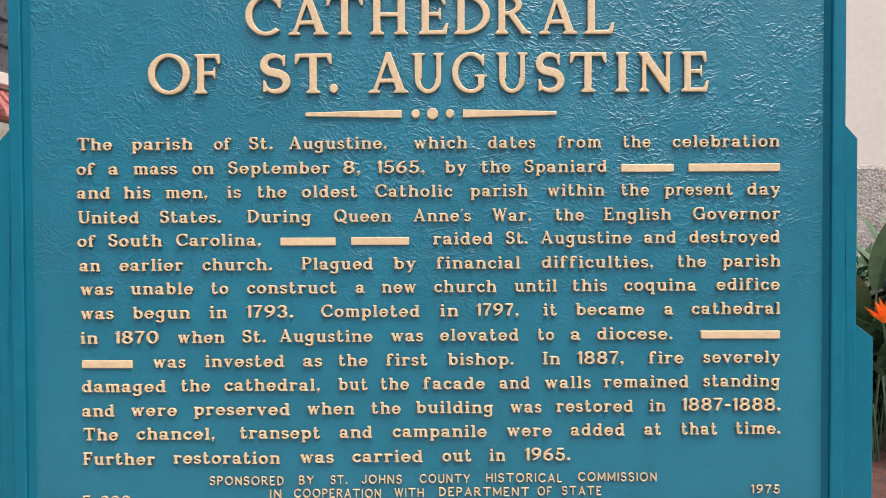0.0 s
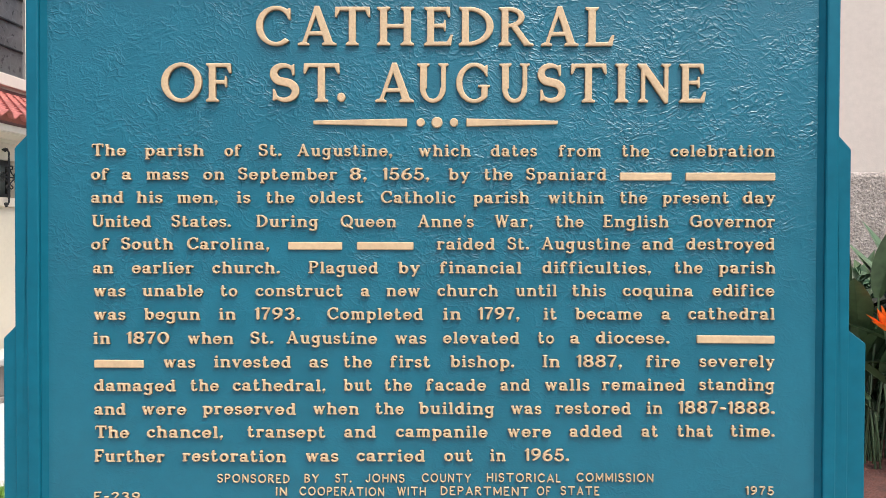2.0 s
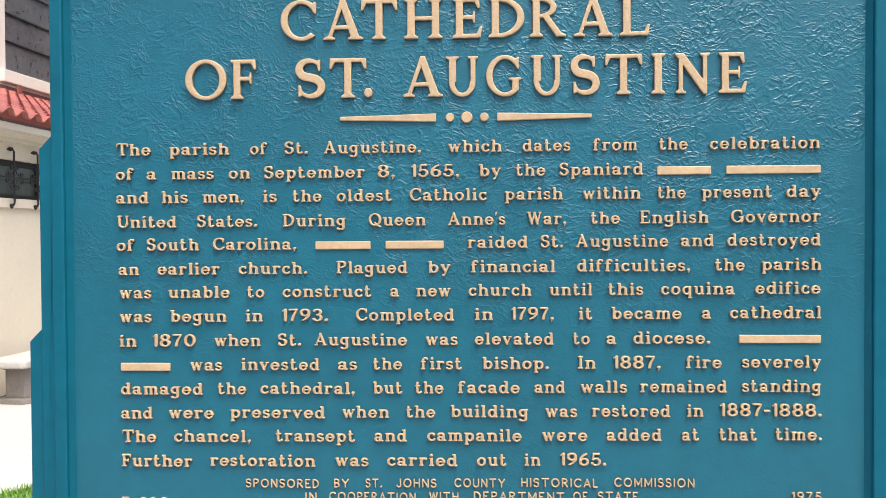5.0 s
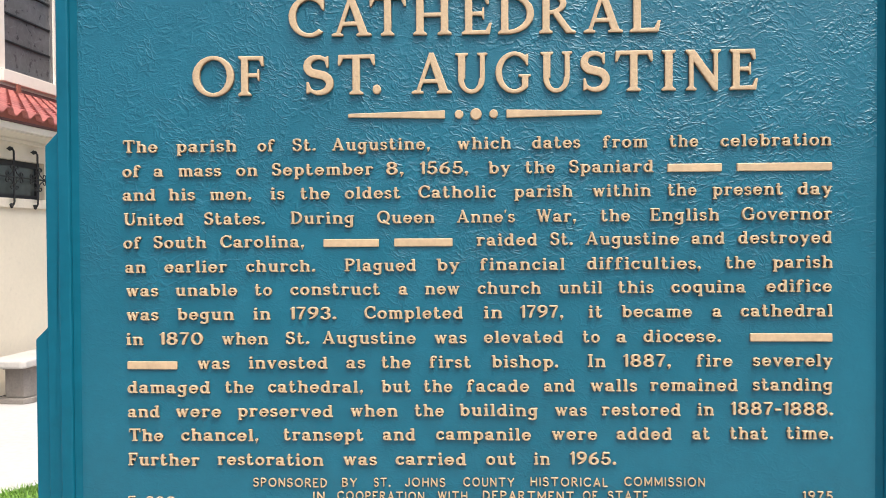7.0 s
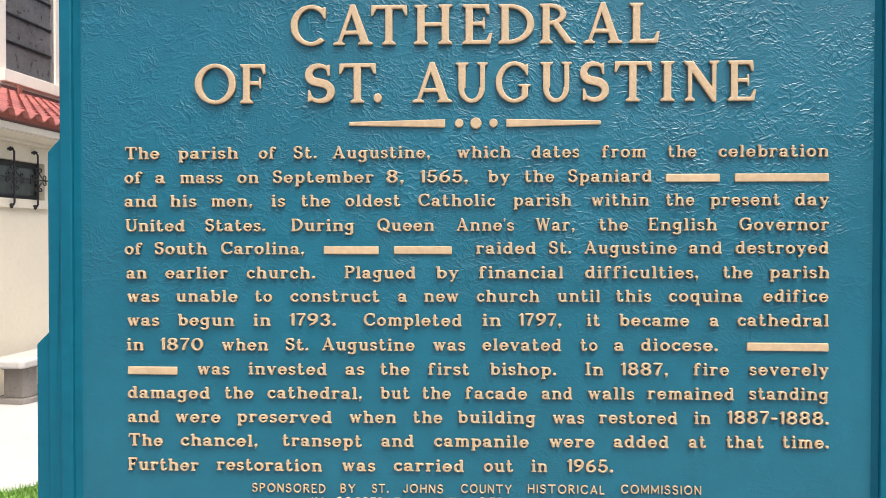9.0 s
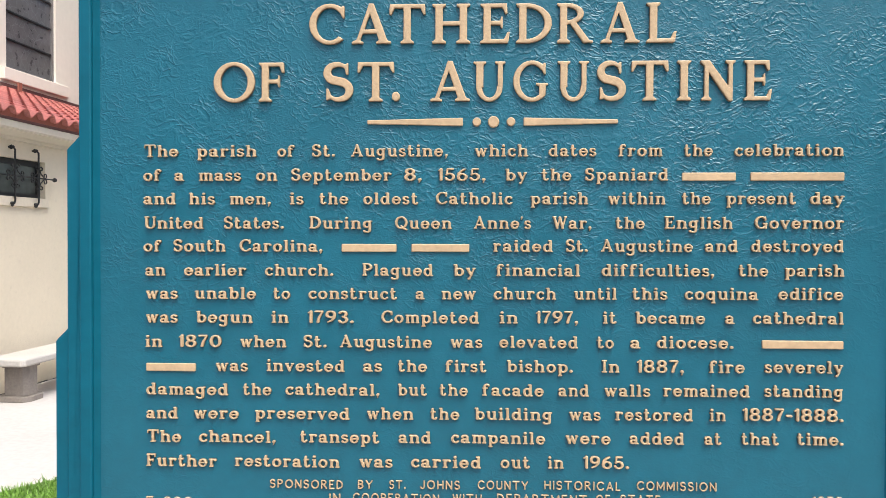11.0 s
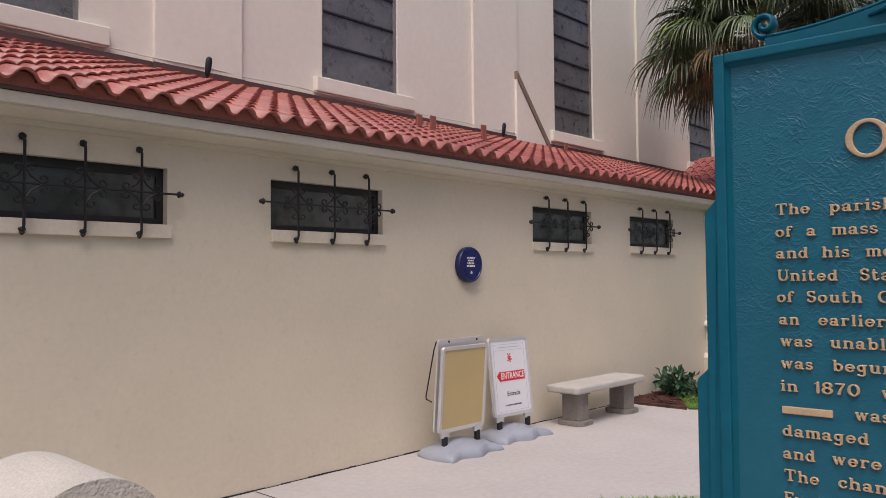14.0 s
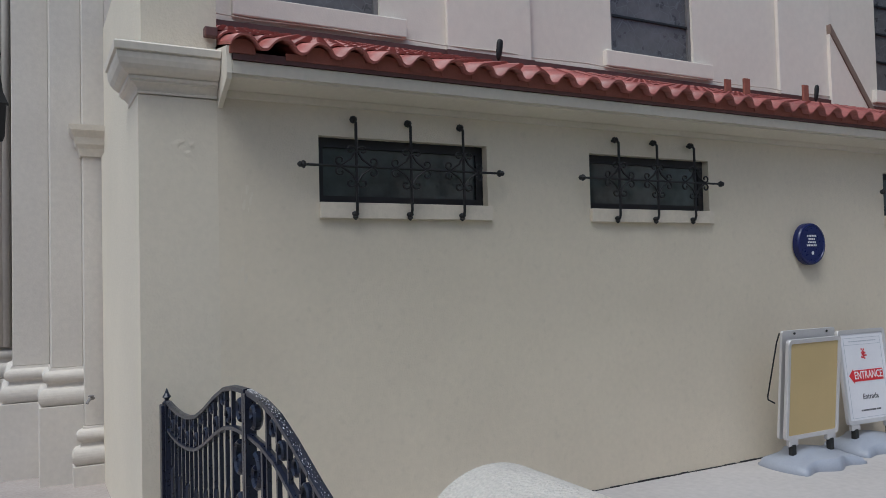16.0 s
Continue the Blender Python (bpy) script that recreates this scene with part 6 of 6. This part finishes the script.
def shrub(x, y, r, h, seed, blooms):
    r, h, blooms = r * 0.82, h * 0.8, blooms // 2
    s = thing("shrub", pose(x, y, 0.02), "low dark green shrub in the mulch bed", "shrub", "bed shrubs")
    v, f = leaf_cloud(int(5200 * r * h), r, r, h / 2, 0.085, seed, 0.25)
    v = v + np.array([0, 0, h * 0.48])
    v[:, 2] = np.maximum(v[:, 2], 0.01)
    ob = new("foliage", raw("foliage", v.tolist(), f, SHRUB))
    ob.parent = s
    rng = random.Random(seed)
    stems = bmesh.new()
    for i in range(7):
        a = rng.uniform(0, 6.28)
        tube([(0, 0, -0.03), (0.3 * r * math.cos(a), 0.3 * r * math.sin(a), h * 0.35), (0.7 * r * math.cos(a), 0.7 * r * math.sin(a), h * 0.75)], [0.01, 0.007, 0.003], 5, stems)
    part("stems", stems, BARK, s)
    for i in range(blooms):
        a, z = rng.uniform(-2.4, 0.6), rng.uniform(0.35, 0.95)
        part("bloom", lathe([(0.004, 0), (0.022, 0.01), (0.026, 0.02), (0.01, 0.026)], 7, None, pose(r * 0.9 * math.cos(a), r * 0.9 * math.sin(a), h * z, 50, 20, 0)), PETAL, s, "small pale bloom")


for k, (x, y, r, h, b) in enumerate(((-4.62, 9.05, 0.31, 0.46, 1), (-4.50, 10.35, 0.32, 0.42, 2), (-4.45, 11.75, 0.38, 0.45, 2), (-4.0, 12.6, 0.45, 0.5, 2), (-5.2, 13.3, 0.5, 0.75, 2), (-4.6, 14.6, 0.55, 0.95, 3), (-3.6, 14.2, 0.5, 0.8, 2))):
    shrub(x, y, r, h, 20 + k, b)

for k, (x, y, r, h) in enumerate(((2.3, 6.55, 0.5, 1.5), (3.0, 6.5, 0.55, 1.6), (3.8, 6.55, 0.55, 1.5), (2.75, 6.0, 0.4, 1.0))):
    shrub(x, y, r, h, 60 + k, 0)

# wood chips on the bed by the wall
chip_rng = np.random.default_rng(8)
k = 2600
c = np.c_[-5.0 + 0.85 * chip_rng.random(k), 8.35 + 3.9 * chip_rng.random(k), 0.032 + 0.012 * chip_rng.random(k)]
c = c[(c[:, 0] < -4.15 - 0.30 * (c[:, 1] > 8.9)) & ~((c[:, 1] < 8.6) & (c[:, 0] > -4.3))]
k = len(c)
a, l = chip_rng.random(k) * 6.28, 0.012 + 0.022 * chip_rng.random(k)
u = np.c_[np.cos(a) * l, np.sin(a) * l, (chip_rng.random(k) - 0.5) * 0.02]
w = np.c_[-np.sin(a) * l * 0.35, np.cos(a) * l * 0.35, (chip_rng.random(k) - 0.5) * 0.01]
cv = np.stack([c - u - w, c + u - w, c + u + w, c - u + w], 1).reshape(-1, 3)
tagged(new("wood_chips", raw("wood_chips", cv.tolist(), (np.arange(k)[:, None] * 4 + np.arange(4)).tolist(), MULCH)), "loose red-brown wood chips on the bed", "mulch", kind="stuff")

# ---- cabbage palms ----
def fan_frond(rng, m, n, spread, length, stalk):
    """A fan leaf laid by the pose m: a stalk and a keeled fan of narrow leaflets that hang by their own weight."""
    verts, faces = [], []
    turn = m.to_3x3()
    for k in range(n):
        f = k / (n - 1)
        a = radians(-spread + 2 * spread * f)
        mid = 1 - abs(2 * f - 1)
        base = m @ Vector((stalk + 0.30 * mid, 0, -0.08 * mid))
        d = (turn @ Vector((math.cos(a), math.sin(a), rng.uniform(-0.05, 0.15)))).normalized()
        side = (turn @ Vector((-math.sin(a), math.cos(a), 0.5 if k % 2 else -0.5))).normalized()
        L = length * (0.75 + 0.25 * math.cos(a * 0.6)) * rng.uniform(0.82, 1.12)
        i0, c, step = len(verts), base.copy(), L / 6
        v = d.copy()
        for s, wf in enumerate((0.4, 0.9, 1.0, 0.85, 0.6, 0.35, 0.04)):
            verts += [tuple(c - side * 0.019 * wf), tuple(c + side * 0.019 * wf)]
            v = (v + Vector((0, 0, -0.15 - 0.12 * s))).normalized()
            c = c + v * step
        faces += [(i0 + 2 * q, i0 + 2 * q + 1, i0 + 2 * q + 3, i0 + 2 * q + 2) for q in range(6)]
    i0 = len(verts)
    for s in range(7):
        x, w = (stalk + 0.25) * s / 6, 0.024 - 0.012 * s / 6
        verts += [tuple(m @ Vector(q)) for q in ((x, -w, 0.015), (x, w, 0.015), (x, 0, -0.02))]
    for s in range(6):
        a = i0 + 3 * s
        faces += [(a, a + 1, a + 4, a + 3), (a + 1, a + 2, a + 5, a + 4), (a + 2, a, a + 3, a + 5)]
    return verts, faces


def palm_tree(x, y, height, lean, seed, label, fronds=44):
    rng = random.Random(seed)
    p = thing("palm_tree", pose(x, y, -0.02), label, "palm tree", "cabbage palms")
    axis = [Vector((lean[0] * (z / height) ** 1.5, lean[1] * (z / height) ** 1.5, z)) for z in [height * i / 14 for i in range(15)]]
    part("trunk", tube(axis, [0.24 - 0.05 * min(1, i / 3) + 0.012 * math.sin(i * 2.1) for i in range(15)], 16), BARK, p, "grey ringed trunk", True)
    v, f = [], []
    for zz, ww, out in ((0.0, 0.066, 0.0), (0.14, 0.056, 0.015), (0.28, 0.044, 0.035), (0.38, 0.030, 0.075)):
        v += [(out, -ww, zz), (out + 0.02, 0, zz), (out, ww, zz), (out - 0.03, 0, zz)]
    for q in range(3):
        a = 4 * q
        f += [(a + i, a + (i + 1) % 4, a + 4 + (i + 1) % 4, a + 4 + i) for i in range(4)]
    f += [(12, 13, 14, 15)]
    boot_me = raw("boot", v, f, BOOT)
    for k in range(66):
        z = height * 0.47 + height * 0.50 * k / 66
        c = Vector((lean[0] * (z / height) ** 1.5, lean[1] * (z / height) ** 1.5, z))
        b = new("boot", boot_me)
        b.parent = p
        b.matrix_local = Matrix.Translation(c) @ pose(0, 0, 0, 0, 0, k * 137.5 + rng.uniform(-8, 8)) @ pose(0.17, 0, 0, 0, 8, rng.uniform(-12, 12))
    top = axis[-1]
    for k in range(fronds):
        f = k / fronds
        a = k * 137.5 + rng.uniform(-14, 14)
        tilt = -62 + 86 * f + rng.uniform(-8, 8)
        m = Matrix.Translation(top + Vector((0, 0, 0.25 - 0.55 * f))) @ pose(0, 0, 0, 0, 0, a) @ pose(0.06, 0, 0, rng.uniform(-25, 25), tilt, 0)
        dry = 0.80 < f < 0.86 or f > 0.96
        young = k in (7, 20, 33)
        mesh = fan_frond(rng, m, 34 if dry else 64, 128, 0.8 if dry else 1.12, rng.uniform(0.75, 1.35))
        ob = new("frond", raw("frond", *mesh, PALM_DEAD if dry else PALM_YOUNG if young else PALM))
        ob.parent = p
    return p


palm_tree(-5.46, 13.72, 6.0, (0.24, 0.0), 11, "cabbage palm with drooping fan fronds and criss-cross boots", 60)
palm_tree(-5.0, 17.0, 4.5, (0.1, 0.1), 12, "cabbage palm standing farther back behind the porch", 26)


def oak(x, y, h, r, seed):
    t = thing("tree", pose(x, y, -0.02), "broad leafy tree far behind the garden", "tree", "far trees")
    trunk = bmesh.new()
    tube([(0, 0, 0), (0.1, 0.05, h * 0.25), (0.05, 0.1, h * 0.5)], [0.35, 0.26, 0.2], 10, trunk)
    rng = random.Random(seed)
    v, f = np.zeros((0, 3)), []
    for k in range(16):
        a, e = rng.uniform(0, 6.28), rng.uniform(-0.15, 1.0)
        c = np.array([r * 0.7 * math.cos(a) * math.cos(e), r * 0.7 * math.sin(a) * math.cos(e), h * 0.62 + r * 0.65 * math.sin(e)])
        tube([(0.05, 0.1, h * 0.45), tuple(c * np.array([0.5, 0.5, 0.8])), tuple(c)], [0.12, 0.07, 0.02], 6, trunk)
        lv, lf = leaf_cloud(1300, r * 0.42, r * 0.42, r * 0.32, 0.2, seed * 40 + k, 0.2)
        f += [tuple(i + len(v) for i in q) for q in lf]
        v = np.vstack([v, lv + c])
    part("trunk", trunk, BARK, t)
    ob = new("crown", raw("crown", v.tolist(), f, OAK))
    ob.parent = t


oak(0.5, 22.0, 9.0, 4.2, 1)
oak(6.5, 24.0, 10.0, 4.8, 2)
oak(-7.0, 30.0, 11.0, 5.0, 3)

# ---- roof tiles, laid last ----
PITCH, ROW = 0.205, 0.31
slope_len = math.hypot(RX1 - RX0, RZ1 - RZ0)
rise = math.atan2(RZ1 - RZ0, RX0 - RX1)


def tile_mesh(name, reach=PITCH + 0.012):
    """One S-shaped barrel tile: x runs up the slope, y along the eaves; cap at y = 0, pan beside it."""
    prof, n = [], 14
    for i in range(n + 1):
        y = -0.055 + reach * i / n
        a = (y / PITCH + 0.5) % 1.0 - 0.5
        cap = math.cos(math.pi * a / 0.68) ** 0.72 if abs(a) < 0.34 else -0.34 * math.sin(math.pi * (abs(a) - 0.34) / 0.32) ** 0.7
        prof.append((y, 0.006 + 0.050 * cap))
    verts, faces = [], []
    L = ROW + 0.05
    for x, lift in ((0.0, 0.022), (L, -0.004)):
        for dz in (0.0, -0.014):
            verts += [(x, y, z + lift + dz) for y, z in prof]
    k = n + 1
    for i in range(n):
        faces += [(i, i + 1, 2 * k + i + 1, 2 * k + i), (k + i + 1, k + i, 3 * k + i, 3 * k + i + 1), (i + 1, i, k + i, k + i + 1)]
    faces += [(0, 2 * k, 3 * k, k), (n, k + n, 3 * k + n, 2 * k + n)]
    me = raw(name, verts, faces, TILE)
    me.polygons.foreach_set("use_smooth", [i % 3 != 2 for i in range(len(me.polygons) - 2)] + [False, False])
    return me, verts, faces


TILE_ME, tv, tf = tile_mesh("tile")
EDGE_ME = tile_mesh("tile", 0.125)[0]
roof = bpy.data.objects["roof"]
rng = random.Random(9)
cols, rows = int((EAVE_END - 0.70) / PITCH), int(slope_len / ROW)
rest_v, rest_f = [], []
singles = 0
for c in range(cols + 22):
    for r in range(rows + 1):
        y = 0.751 + c * PITCH
        if c > cols and r < 3:
            continue
        d = r * ROW - 0.03
        if d + ROW > slope_len + 0.2:
            continue
        x, z = RX0 - d * math.cos(rise), RZ0 + 0.004 + d * math.sin(rise)
        m = Matrix.Translation((x, y, z)) @ Matrix.Rotation(math.pi, 4, "Z") @ Matrix.Rotation(-rise + rng.uniform(-0.006, 0.006), 4, "Y") @ Matrix.Rotation(rng.uniform(-0.008, 0.008), 4, "Z")
        if r < 7 and singles < 300:
            t = new("tile", TILE_ME if c else EDGE_ME)
            t.parent = roof
            t.matrix_local = m
            singles += 1
        else:
            rest_f += [tuple(q + len(rest_v) for q in f) for f in tf]
            rest_v += [tuple(m @ Vector(v)) for v in tv]
far = tagged(new("tile_field", raw("tile_field", rest_v, rest_f, TILE)), "red clay roof tiles farther up the slope", kind="stuff")
far.parent = roof
closers = bmesh.new()
box(-4.772, -4.745, 0.98, EAVE_END, RZ0 - 0.03, RZ0 + 0.006, closers)
for c in range(cols):
    if c == 1:
        continue
    y = 0.751 + c * PITCH
    prism([(y - 0.066, RZ0 - 0.02), (y + 0.066, RZ0 - 0.02)] + [(y + 0.066 * math.cos(math.pi * i / 8), RZ0 + 0.006 + 0.05 * math.sin(math.pi * i / 8)) for i in range(9)], "x", -4.775, -4.742, closers)
ob = part("eave_closure", closers, CLOSURE, roof, "clay plugs under the eave tiles")

# tiles of the porch roof
porch = bpy.data.objects["roof_porch"]
pv, pf = [], []
half = math.hypot(RIDGE - PA + 0.25, 1.05)
pitch_a = math.atan2(1.05, RIDGE - PA + 0.25)
for c in range(13):
    for r in range(int(half / ROW)):
        d = r * ROW
        m = Matrix.Translation((-8.0 + c * PITCH, PA - 0.25 + d * math.cos(pitch_a), 3.30 + d * math.sin(pitch_a))) @ Matrix.Rotation(math.pi / 2, 4, "Z") @ Matrix.Rotation(-pitch_a, 4, "Y")
        pf += [tuple(q + len(pv) for q in f) for f in tf]
        pv += [tuple(m @ Vector(v)) for v in tv]
ob = tagged(new("tile_field", raw("tile_field", pv, pf, TILE)), "red clay tiles of the porch roof", kind="stuff")
ob.parent = porch
